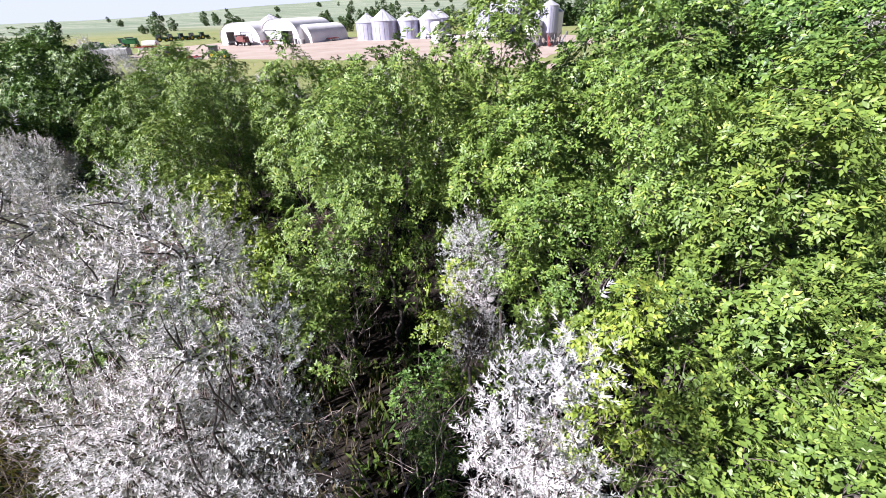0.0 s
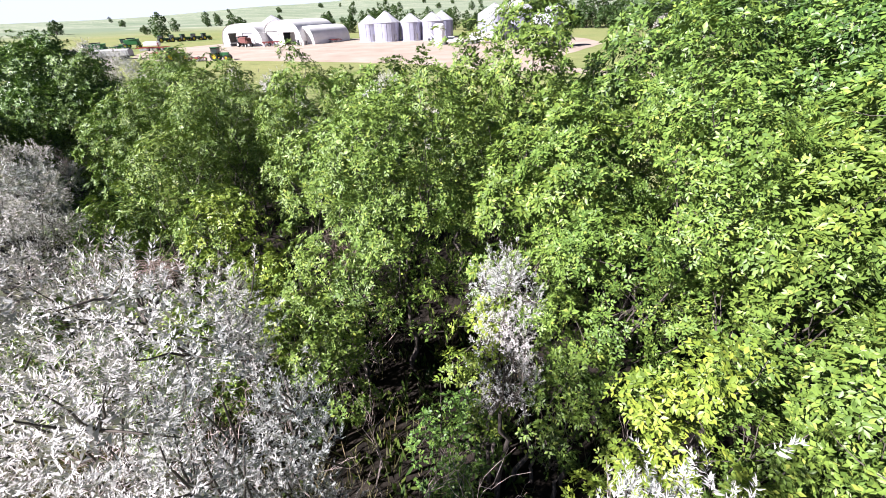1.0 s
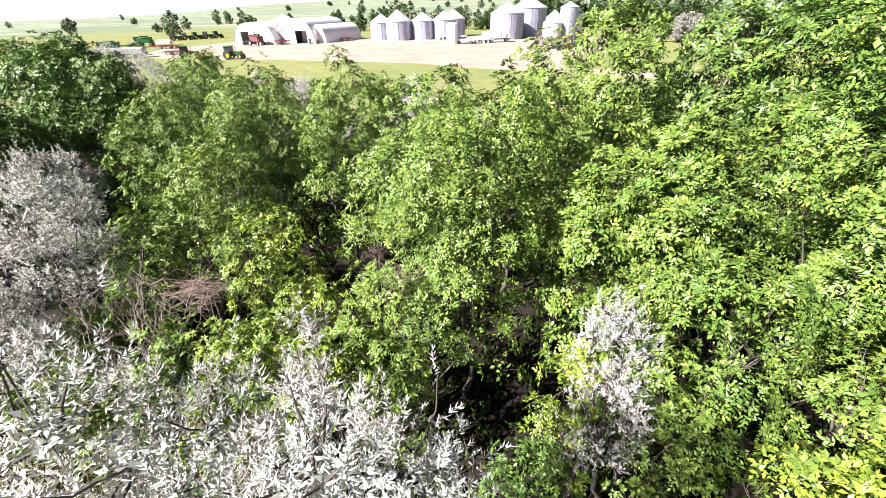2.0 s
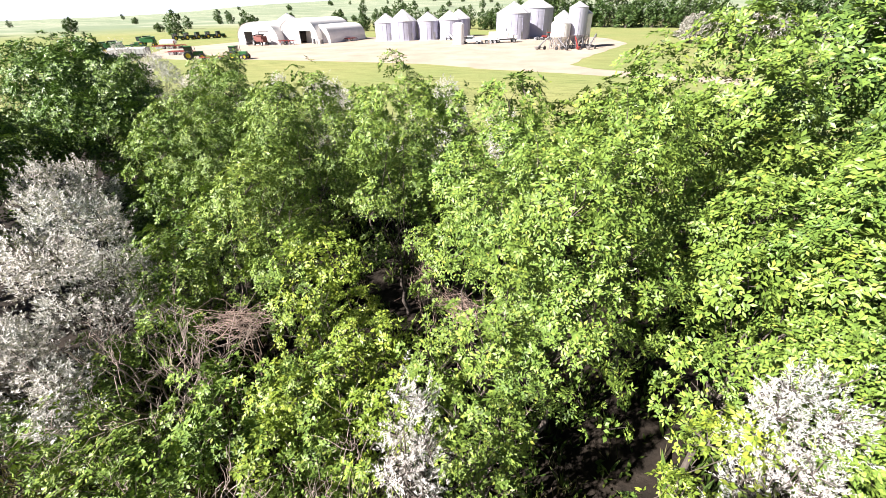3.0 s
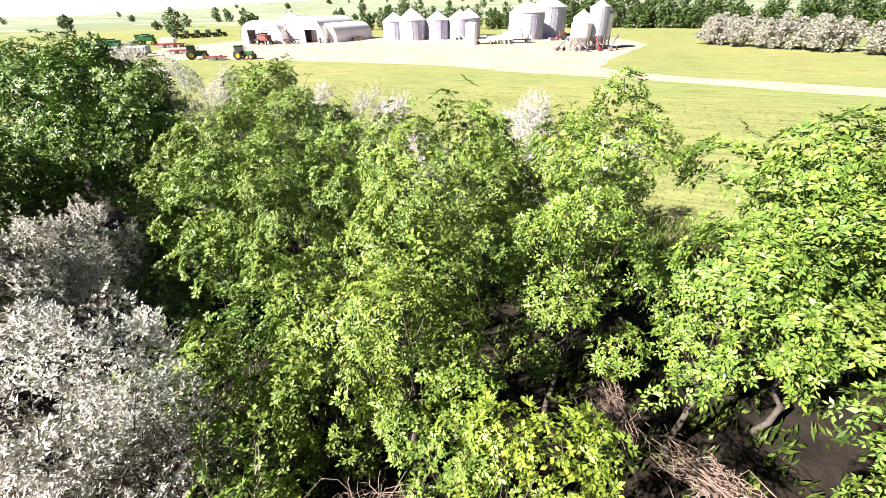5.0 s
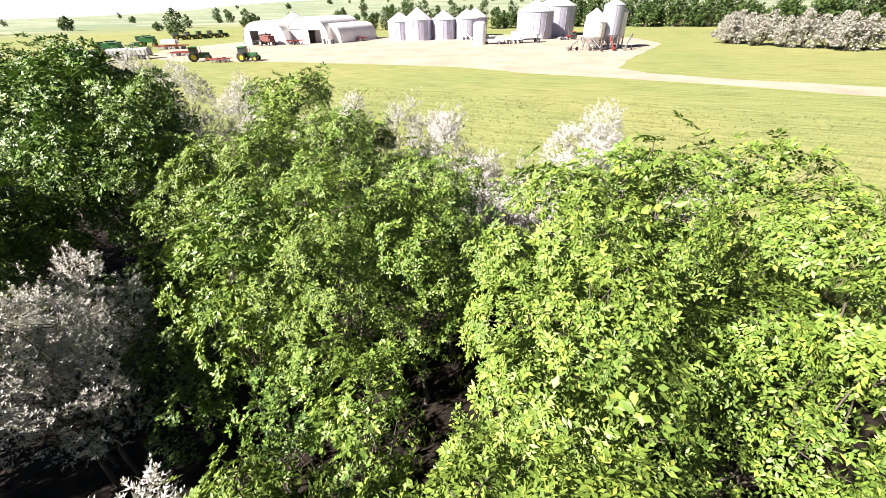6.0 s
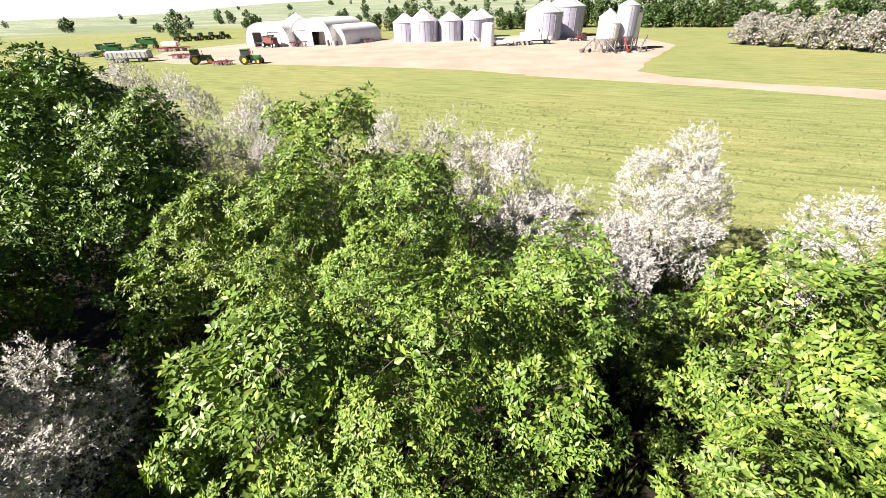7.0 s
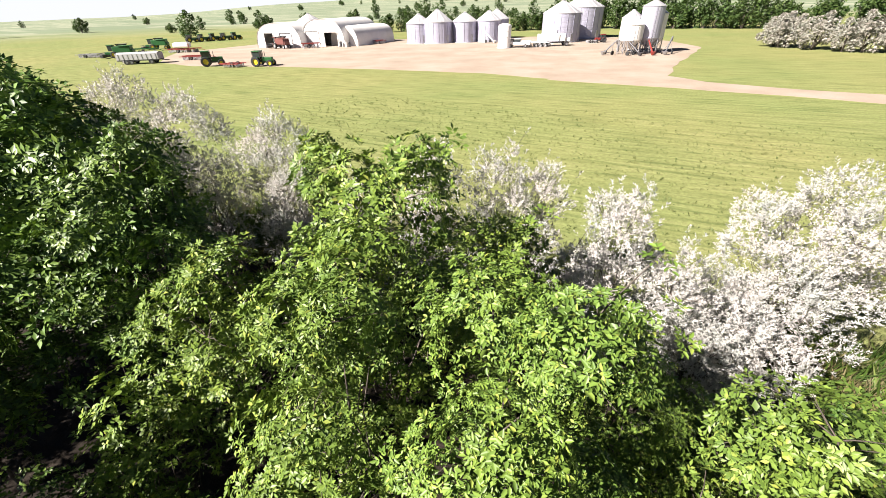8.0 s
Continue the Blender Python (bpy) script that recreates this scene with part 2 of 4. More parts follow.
def lathe(bm, profile, seg=32, m=None):
    """Turns a profile of (radius, height) about the upright axis."""
    rings = []
    for r, z in profile:
        if r < 1e-4:
            rings.append([bm.verts.new((m or Matrix()) @ Vector((0, 0, z)))])
        else:
            rings.append([bm.verts.new((m or Matrix()) @ Vector((r * math.cos(2 * math.pi * k / seg), r * math.sin(2 * math.pi * k / seg), z))) for k in range(seg)])
    for a, b in zip(rings, rings[1:]):
        for k in range(seg):
            j = (k + 1) % seg
            if len(a) == 1:
                bm.faces.new((a[0], b[j], b[k]))
            elif len(b) == 1:
                bm.faces.new((a[k], a[j], b[0]))
            else:
                bm.faces.new((a[k], a[j], b[j], b[k]))
    return bm


def bm_new():
    return bmesh.new()


def raw_mesh(name, verts, faces, mat):
    """A mesh from arrays: all faces have the same number of corners."""
    me = bpy.data.meshes.new(name)
    verts, faces = np.asarray(verts, dtype=np.float32), np.asarray(faces, dtype=np.int32)
    me.vertices.add(len(verts))
    me.vertices.foreach_set("co", verts.ravel())
    k = faces.shape[1]
    me.loops.add(faces.size)
    me.loops.foreach_set("vertex_index", faces.ravel())
    me.polygons.add(len(faces))
    me.polygons.foreach_set("loop_start", np.arange(0, faces.size, k, dtype=np.int32))
    me.update(calc_edges=True)
    me.materials.append(mat)
    return me


def raw_part(name, verts, faces, mat, parent, label=""):
    ob = new(name, raw_mesh(name, verts, faces, mat))
    ob.parent = parent
    if label:
        tagged(ob, label)
    return ob


# ---- the large structure: ground to the horizon, yard and lane ----
def hill(r, az):
    """Height of the land: flat round the farm, rising to a long ridge ahead and to the right."""
    rise = np.clip((r - 330) / 1500, 0, 1)
    rise = rise * rise * (3 - 2 * rise)
    ridge = 50 * np.clip((az + 0.74) / 0.49, 0, 1.2) + 2 * np.sin(az * 9 + 1) + 1.5 * np.sin(az * 23)
    roll = 1.0 * np.sin(r / 90 + az * 5) * np.clip((r - 300) / 300, 0, 1)
    return rise * ridge + roll


def build_ground():
    radii = np.concatenate([[0], np.geomspace(6, 4200, 70)])
    seg = 220
    verts, faces = [], []
    for r in radii[1:]:
        for k in range(seg):
            a = 2 * math.pi * k / seg
            az = math.atan2(math.sin(a), math.cos(a))
            verts.append((r * math.sin(az), r * math.cos(az), float(hill(np.array(r), np.array(az))) if r > 300 else 0.0))
    n = len(radii) - 1
    for i in range(n - 1):
        for k in range(seg):
            j = (k + 1) % seg
            faces.append((i * seg + k, (i + 1) * seg + k, (i + 1) * seg + j, i * seg + j))
    me = bpy.data.meshes.new("ground")
    me.from_pydata(verts, [], faces + [tuple(range(seg - 1, -1, -1))])
    me.materials.append(GROUND)
    me.polygons.foreach_set("use_smooth", [True] * len(me.polygons))
    me.update()
    bm = bmesh.new()
    bm.from_mesh(me)
    bmesh.ops.recalc_face_normals(bm, faces=bm.faces)
    if sum(f.normal.z for f in bm.faces) < 0:
        bmesh.ops.reverse_faces(bm, faces=bm.faces)
    bm.to_mesh(me)
    bm.free()
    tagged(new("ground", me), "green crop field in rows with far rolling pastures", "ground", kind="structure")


def build_flat(name, outline, z, mat, label, category, wobble=0.5, step=3.0):
    """A flat patch with a slightly ragged outline and a low rounded edge."""
    pts = []
    for a, b in zip(outline, outline[1:] + outline[:1]):
        a, b = Vector((*a, 0)), Vector((*b, 0))
        k = max(1, int((b - a).length / step))
        for i in range(k):
            p = a.lerp(b, i / k)
            pts.append(p + Vector((noise.noise(p * 0.3), noise.noise(p * 0.3 + Vector((9, 4, 2))), 0)) * wobble)
    bm = bmesh.new()
    top = [bm.verts.new((p.x, p.y, z)) for p in pts]
    low = [bm.verts.new((p.x, p.y, -0.05)) for p in pts]
    f = bm.faces.new(top)
    for i in range(len(pts)):
        j = (i + 1) % len(pts)
        bm.faces.new((top[j], top[i], low[i], low[j]))
    bmesh.ops.triangulate(bm, faces=[f])
    bmesh.ops.recalc_face_normals(bm, faces=bm.faces)
    ob = part(name, bm, mat, None)
    tagged(ob, label, category, kind="structure")


def build_backdrop():
    """Pale hazy sky low over the far ridge."""
    m, n, l, p = material("hazy_sky")
    em = n.new("ShaderNodeEmission")
    em.inputs["Color"].default_value, em.inputs["Strength"].default_value = (0.86, 0.92, 1.0, 1), 0.33
    l.new(em.outputs[0], n["Material Output"].inputs["Surface"])
    bm = bmesh.new()
    rows = [[bm.verts.new((4250 * math.sin(radians(a)), 4250 * math.cos(radians(a)), z)) for a in range(-80, 71, 5)] for z in (-40, 300)]
    for k in range(len(rows[0]) - 1):
        bm.faces.new((rows[0][k], rows[0][k + 1], rows[1][k + 1], rows[1][k]))
    tagged(part("backdrop", bm, m, None), "pale hazy sky beyond the ridge", "sky", kind="structure")


build_ground()
build_backdrop()
build_flat("yard", [(-92, 116), (-86, 104), (-80, 95), (-68, 88), (-49, 85.5), (-28, 79.6), (-14, 75), (-4, 69), (5, 66.5), (9.5, 71), (13, 79), (18, 88), (29, 108), (28, 125),
                    (14, 149), (-2, 148), (-24, 144), (-38, 148), (-54, 152), (-78, 150), (-86, 132)],
           0.012, GRAVEL, "pinkish beige gravel farmyard between barns and bins", "yard", 0.45)
build_flat("lane", [(-6, 68.8), (7.5, 62.4), (16.1, 57.6), (26, 51.2), (42, 43.5), (72, 30), (73.5, 33), (44, 47.5), (28, 56.6), (18.2, 61.5), (12, 66.3), (9, 72), (-2, 73)],
           0.016, GRAVEL, "pale gravel lane leading along the field to the yard", "lane", 0.5)


# ---- farm buildings ----
def arch(w, h, k):
    """Point k (0..1) along the arch of a round-topped barn, flattened on top."""
    a = math.pi * (1 - k)
    c, s = math.cos(a), math.sin(a)
    return w / 2 * math.copysign(abs(c) ** 0.72, c), h * abs(s) ** 0.72


def quonset(x, y, turn, w, h, length, doors, label, seg=28, ribs=22):
    b = thing("quonset_barn", x, y, 0, turn)
    bm = bm_new()
    rows = []
    for i in range(ribs * 2 + 1):
        grow = 0.05 if i % 2 else 0.0
        rows.append([bm.verts.new((arch(w + grow * 2, h + grow, k / seg)[0], length * i / (ribs * 2), arch(w + grow * 2, h + grow, k / seg)[1])) for k in range(seg + 1)])
    for p, q in zip(rows, rows[1:]):
        for k in range(seg):
            bm.faces.new((p[k], p[k + 1], q[k + 1], q[k]))
    part("shell", bm, WHITE_STEEL, b, "white corrugated curved steel shell", True)
    for side, yy in (("front", 0.15), ("back", length - 0.15)):
        bm = bm_new()
        n = 60
        cuts = sorted({-w / 2 + w * i / n for i in range(n + 1)} | {e for d in doors for e in (d[0] - d[1] / 2, d[0] + d[1] / 2)})

        def top(u):
            return h * max(0.0, 1 - abs(2 * u / w) ** 2.78) ** 0.36 if abs(2 * u / w) < 1 else 0.0
        for u0, u1 in zip(cuts, cuts[1:]):
            mid, low = (u0 + u1) / 2, 0.0
            if side == "front":
                for d in doors:
                    if abs(mid - d[0]) < d[1] / 2:
                        low = d[2]
            t0, t1 = max(top(u0), low + 0.01), max(top(u1), low + 0.01)
            v = [bm.verts.new(c) for c in ((u0, yy, low), (u1, yy, low), (u1, yy, t1), (u0, yy, t0), (u0, yy + 0.12, low), (u1, yy + 0.12, low), (u1, yy + 0.12, t1), (u0, yy + 0.12, t0))]
            for f in ((0, 1, 2, 3), (5, 4, 7, 6), (0, 4, 5, 1), (3, 2, 6, 7), (1, 5, 6, 2), (4, 0, 3, 7)):
                bm.faces.new([v[i] for i in f])
        bmesh.ops.remove_doubles(bm, verts=bm.verts, dist=0.002)
        part("end_wall", bm, WHITE_STEEL, b)
    for u, dw, dh, is_open in doors:
        bm = bm_new()
        box(bm, (u - dw / 2 - 0.06, 0.08, dh / 2), (0.12, 0.14, dh))
        box(bm, (u + dw / 2 + 0.06, 0.08, dh / 2), (0.12, 0.14, dh))
        box(bm, (u, 0.08, dh + 0.08), (dw + 0.24, 0.14, 0.16))
        part("door_frame", bm, WHITE, b)
        if not is_open:
            leaf = part("door", box(bm_new(), (u, 0.26, dh / 2), (dw, 0.03, dh)), GREY, b, "pale grey sectional door")
            for i in range(6):
                part("door_panel", box(bm_new(), (u, 0.22, dh * (i + 0.5) / 6), (dw, 0.05, dh / 6 - 0.02), None, 0.008), GREY, leaf)
    tagged(b, label, "barn", "round-topped barns")
    return b


quonset(-69.5, 126.0, -12, 14.0, 5.7, 20, [(-2.9, 2.9, 3.4, True), (2.4, 3.6, 3.4, False)], "long white round-topped steel barn with an open doorway")
quonset(-57.2, 126.2, -12, 12.6, 6.3, 20, [(-3.3, 4.0, 3.6, False), (2.4, 3.9, 3.3, True)], "tall white round-topped steel barn with a dark open doorway")
quonset(-52.2, 128.0, -22.3, 9.2, 4.6, 16.5, [], "low white round-topped steel barn beside the taller ones", 24, 18)


def grain_bin(x, y, r, eave, peak, turn, label, rings=6, small=False):
    """Round steel bin: ribbed wall in rings, stiffeners, cone roof with ribs, cap, door, ladder."""
    b = thing("grain_bin", x, y, 0, turn)
    prof = []
    n = rings * 8
    for i in range(n + 1):
        z = eave * i / n
        prof.append((r + (0.028 if i % 2 else 0.0) - (0.03 if i % 8 == 0 else 0), z))
    part("wall", lathe(bm_new(), prof, 40), GALV, b, "", True)
    cap = 0.55 if r > 3 else 0.35
    part("roof", lathe(bm_new(), [(r + 0.14, eave - 0.08), (r + 0.16, eave), (r * 0.55, eave + (peak - eave) * 0.46), (cap, peak - 0.35), (0, peak - 0.3)], 40), ROOF_STEEL, b)
    part("roof_cap", lathe(bm_new(), [(cap * 0.8, peak - 0.38), (cap * 0.8, peak - 0.12), (cap * 1.05, peak - 0.1), (0, peak)], 20), ROOF_STEEL, b)
    for k in range(14):
        a = 2 * math.pi * k / 14
        bm = bm_new()
        rod(bm, ((r + 0.1) * math.cos(a), (r + 0.1) * math.sin(a), eave + 0.05), (cap * math.cos(a), cap * math.sin(a), peak - 0.32), 0.05, 0.03, 4)
        part("roof_rib", bm, ROOF_STEEL, b)
    for k in range(18):
        a = 2 * math.pi * k / 18
        bm = bm_new()
        box(bm, (r + 0.05, 0, eave / 2), (0.06, 0.1, eave), Matrix.Rotation(a, 4, "Z"))
        part("stiffener", bm, GALV, b)
    a = radians(-60)
    bm = box(bm_new(), (r + 0.05, 0, 1.1), (0.1, 0.75, 1.7), Matrix.Rotation(a, 4, "Z"), 0.03)
    part("door", bm, STEEL, b)
    m = Matrix.Rotation(radians(-18), 4, "Z")
    bm = bm_new()
    for s in (-0.22, 0.22):
        rod(bm, m @ Vector((r + 0.2, s, 0.4)), m @ Vector((r + 0.2, s, eave + 0.2)), 0.025, None, 5)
    for i in range(int(eave / 0.32)):
        rod(bm, m @ Vector((r + 0.2, -0.22, 0.5 + 0.32 * i)), m @ Vector((r + 0.2, 0.22, 0.5 + 0.32 * i)), 0.018, None, 4)
    part("ladder", bm, STEEL, b)
    part("base_ring", lathe(bm_new(), [(r + 0.3, 0.0), (r + 0.3, 0.12), (r - 0.05, 0.14)], 40), GREY, b, "concrete footing ring")
    tagged(b, label, "grain bin", "grain bins")
    return b


S = "round galvanised grain bin with a cone roof on the gravel yard"
grain_bin(-32.7, 132.8, 3.3, 4.6, 6.9, 0, S, 5)
grain_bin(-27.6, 132.1, 3.85, 4.9, 7.8, 20, S, 5)
grain_bin(-20.5, 133.2, 3.2, 4.8, 7.0, 10, S, 5)
grain_bin(-14.2, 133.6, 3.2, 4.9, 7.2, 35, S, 5)
grain_bin(-12.2, 144.0, 3.4, 4.9, 7.4, 35, S, 5)
grain_bin(3.7, 128.6, 4.5, 6.2, 8.9, 0, "large round galvanised grain bin with a cone roof", 6)
grain_bin(10.4, 139.6, 5.2, 7.2, 10.2, 15, "large round galvanised grain bin with a steep cone roof", 7)
grain_bin(-72.0, 154.0, 4.6, 4.9, 7.6, 15, "large pale grain bin behind the barns", 6)


def hopper_bin(x, y, r, leg, cone, eave, peak, label, mat):
    """Bin on legs with a funnel bottom."""
    b = thing("hopper_bin", x, y)
    prof = [(r + (0.02 if i % 2 else 0), cone + (eave - cone) * i / 40) for i in range(41)]
    part("wall", lathe(bm_new(), prof, 32), mat, b, "", True)
    part("funnel", lathe(bm_new(), [(0.22, leg - 0.15), (0.25, leg), (r, cone)], 32), mat, b)
    part("roof", lathe(bm_new(), [(r + 0.08, eave - 0.05), (r + 0.1, eave), (0.3, peak - 0.12), (0.3, peak), (0, peak + 0.06)], 32), ROOF_STEEL, b)
    for k in range(8):
        a = 2 * math.pi * k / 8
        c, s = math.cos(a), math.sin(a)
        part("leg", rod(bm_new(), (r * c, r * s, 0), (r * c, r * s, cone + 0.2), 0.07, None, 6), STEEL, b)
        a2 = a + math.pi / 4
        part("brace", rod(bm_new(), (r * c, r * s, 0.3), (r * math.cos(a2), r * math.sin(a2), cone - 0.2), 0.035, None, 5), DARK, b)
    bm = bm_new()
    for s in (-0.2, 0.2):
        rod(bm, (s, -r - 0.18, 0.5), (s, -r - 0.18, eave), 0.022, None, 5)
    for i in range(int((eave - 0.6) / 0.35)):
        rod(bm, (-0.2, -r - 0.18, 0.6 + 0.35 * i), (0.2, -r - 0.18, 0.6 + 0.35 * i), 0.016, None, 4)
    part("ladder", bm, STEEL, b)
    tagged(b, label, "hopper bin", "hopper bins")
    return b


hopper_bin(15.0, 98.4, 1.85, 0.9, 2.5, 7.4, 8.4, "tall galvanised hopper bin on steel legs", GALV)
hopper_bin(11.6, 97.0, 1.9, 0.9, 2.3, 4.7, 6.2, "short white hopper bin on steel legs", WHITE)
hopper_bin(12.6, 101.6, 1.8, 0.9, 2.3, 5.6, 6.9, "white hopper bin on steel legs behind the tall one", WHITE)
hopper_bin(16.9, 100.5, 1.4, 0.9, 2.2, 6.2, 7.1, "slim white hopper bin on steel legs", WHITE)


def auger(x, y, turn, length, rise, mat, label):
    """Grain auger: long tube on a two-wheeled frame, spout at the top, hopper at the foot."""
    b = thing("grain_auger", x, y, 0, turn)
    top = (length, 0, rise)
    part("tube", rod(bm_new(), (0, 0, 0.35), top, 0.13, None, 10), mat, b)
    part("spout", rod(bm_new(), top, (length + 0.15, 0, rise - 0.7), 0.16, 0.14, 10), mat, b)
    part("hopper", rod(bm_new(), (-0.1, 0, 0.1), (-0.1, 0, 0.6), 0.25, 0.5, 8), mat, b)
    for s in (-0.8, 0.8):
        part("strut", rod(bm_new(), (length * 0.45, s, 0.35), (length * 0.7, 0, rise * 0.7 + 0.2), 0.04, None, 5), DARK, b)
        part("wheel", rod(bm_new(), (length * 0.45, s - 0.09, 0.35), (length * 0.45, s + 0.09, 0.35), 0.35, None, 16), BLACK, b)
    part("axle", rod(bm_new(), (length * 0.45, -0.8, 0.35), (length * 0.45, 0.8, 0.35), 0.05, None, 6), DARK, b)
    tagged(b, label, "auger", "grain augers")


auger(15.0, 94.3, 95, 4.6, 3.6, RED, "red grain auger leaning up to the hopper bins")
auger(12.6, 93.5, 128, 4.2, 3.2, DARK, "dark steel grain auger beside the hopper bins")
auger(17.2, 94.7, 60, 3.6, 2.6, STEEL, "bare steel grain auger beside the hopper bins")
auger(7.0, 95.7, 35, 3.0, 2.3, STEEL, "short steel grain auger at the edge of the yard")
auger(-12.7, 128.0, 140, 4.5, 3.4, WHITE, "white grain auger between two round bins")


def tank(x, y):
    b = thing("storage_tank", x, y)
    r, h = 1.4, 4.3
    part("body", lathe(bm_new(), [(r, 0.1), (r, h), (r * 0.93, h + 0.22), (r * 0.55, h + 0.42), (0, h + 0.5)], 32), WHITE, b, "", True)
    for z in (1.0, 2.2, 3.4):
        part("hoop", lathe(bm_new(), [(r + 0.01, z - 0.05), (r + 0.04, z - 0.04), (r + 0.04, z + 0.04), (r + 0.01, z + 0.05)], 32), WHITE, b)
    part("lid", lathe(bm_new(), [(0.3, h + 0.45), (0.3, h + 0.56), (0, h + 0.58)], 16), DARK, b)
    part("foot", lathe(bm_new(), [(r + 0.25, 0), (r + 0.25, 0.1), (0, 0.1)], 32), GREY, b)
    tagged(b, "white upright storage tank on a round base", "tank")


tank(-10.4, 113.6)


# ---- vehicles and implements in the yard ----
def wheel(parent, x, y, r, w, hub_mat):
    """Tyre with lugs and a dished rim; the axle lies along y."""
    t = part("tyre", lathe(bm_new(), [(r * 0.55, -w / 2), (r * 0.9, -w / 2), (r, -w * 0.36), (r, w * 0.36), (r * 0.9, w / 2), (r * 0.55, w / 2), (r * 0.55, -w / 2)], 24), BLACK, parent)
    t.matrix_basis = pose(x, y, r, 90, 0, 0)
    bm = lathe(bm_new(), [(r * 0.56, -w * 0.4), (r * 0.5, -w * 0.2), (r * 0.2, -w * 0.3), (0, -w * 0.32)], 20)
    lathe(bm, [(r * 0.56, w * 0.4), (r * 0.5, w * 0.2), (r * 0.2, w * 0.3), (0, w * 0.32)], 20)
    part("rim", bm, hub_mat, t)
    return t


def tractor(x, y, turn, s, label, body_mat=None, hub=None):
    """Utility tractor that faces its own +x."""
    body_mat, hub = body_mat or GREEN, hub or YELLOW
    b = thing("tractor", x, y, 0, turn)
    b.scale = (s, s, s)
    bm = bm_new()
    box(bm, (0.95, 0, 1.15), (1.9, 0.75, 0.7), None, 0.12)
    box(bm, (0.95, 0, 0.72), (2.1, 0.5, 0.3), None, 0.04)
    part("bonnet", bm, body_mat, b)
    part("chassis", box(bm_new(), (-0.2, 0, 0.85), (1.9, 0.6, 0.45), None, 0.05), DARK, b)
    cab = part("cab", box(bm_new(), (-0.75, 0, 2.45), (1.45, 1.5, 0.16), None, 0.05), body_mat, b)
    for px, py in ((-0.08, 0.68), (-0.08, -0.68), (-1.4, 0.62), (-1.4, -0.62)):
        part("cab_post", rod(bm_new(), (px * 1.05, py, 1.1), (px, py, 2.4), 0.05, None, 6), BLACK, cab)
    part("cab_glass", box(bm_new(), (-0.75, 0, 1.8), (1.25, 1.25, 1.2), None, 0.08), GLASS, cab)
    part("exhaust", rod(bm_new(), (0.45, 0.3, 1.4), (0.45, 0.3, 2.4), 0.05, None, 8), BLACK, b)
    for sy in (-1, 1):
        part("fender", box(bm_new(), (-0.95, sy * 0.8, 1.5), (1.2, 0.42, 0.1), None, 0.04), body_mat, b)
        wheel(b, -0.95, sy * 0.85, 0.82, 0.46, hub)
        wheel(b, 1.5, sy * 0.78, 0.54, 0.34, hub)
    tagged(b, label, "tractor", "parked tractors")
    return b


def combine(x, y, turn, body_mat, hub, label, s=0.72):
    b = thing("combine_harvester", x, y, 0, turn)
    b.scale = (s, s, s)
    bm = bm_new()
    box(bm, (-0.8, 0, 2.3), (5.2, 2.6, 1.9), None, 0.2)
    box(bm, (-3.2, 0, 1.8), (1.2, 2.2, 1.2), None, 0.25)
    part("body", bm, body_mat, b)
    part("grain_tank", lathe(bm_new(), [(1.3, 3.2), (1.85, 3.9), (1.8, 3.9), (1.25, 3.25)], 4, Matrix.Translation((-0.8, 0, 0)) @ Matrix.Rotation(radians(45), 4, "Z")), DARK, b)
    cab = part("cab", box(bm_new(), (2.4, 0, 3.6), (1.7, 1.9, 0.18), None, 0.06), body_mat, b)
    part("cab_glass", box(bm_new(), (2.4, 0, 2.75), (1.5, 1.75, 1.6), None, 0.12), GLASS, cab)
    part("feeder_house", box(bm_new(), (3.4, 0, 1.3), (2.2, 1.2, 0.7), Matrix.Rotation(radians(0), 4, "Y"), 0.08), body_mat, b)
    part("unloading_auger", rod(bm_new(), (-0.2, 1.3, 3.3), (-4.6, 1.5, 3.5), 0.18, None, 10), body_mat, b)
    part("header", box(bm_new(), (4.6, 0, 0.7), (0.9, 6.2, 0.9), None, 0.1), DARK, b)
    for k in range(6):
        a = 2 * math.pi * k / 6
        part("reel_bat", rod(bm_new(), (5.2 + 0.5 * math.cos(a), -3, 1.1 + 0.5 * math.sin(a)), (5.2 + 0.5 * math.cos(a), 3, 1.1 + 0.5 * math.sin(a)), 0.04, None, 5), STEEL, b)
    for sy in (-1, 1):
        wheel(b, 1.6, sy * 1.55, 0.95, 0.7, hub)
        wheel(b, -3.0, sy * 1.3, 0.6, 0.45, hub)
    tagged(b, label, "combine", "harvesters")


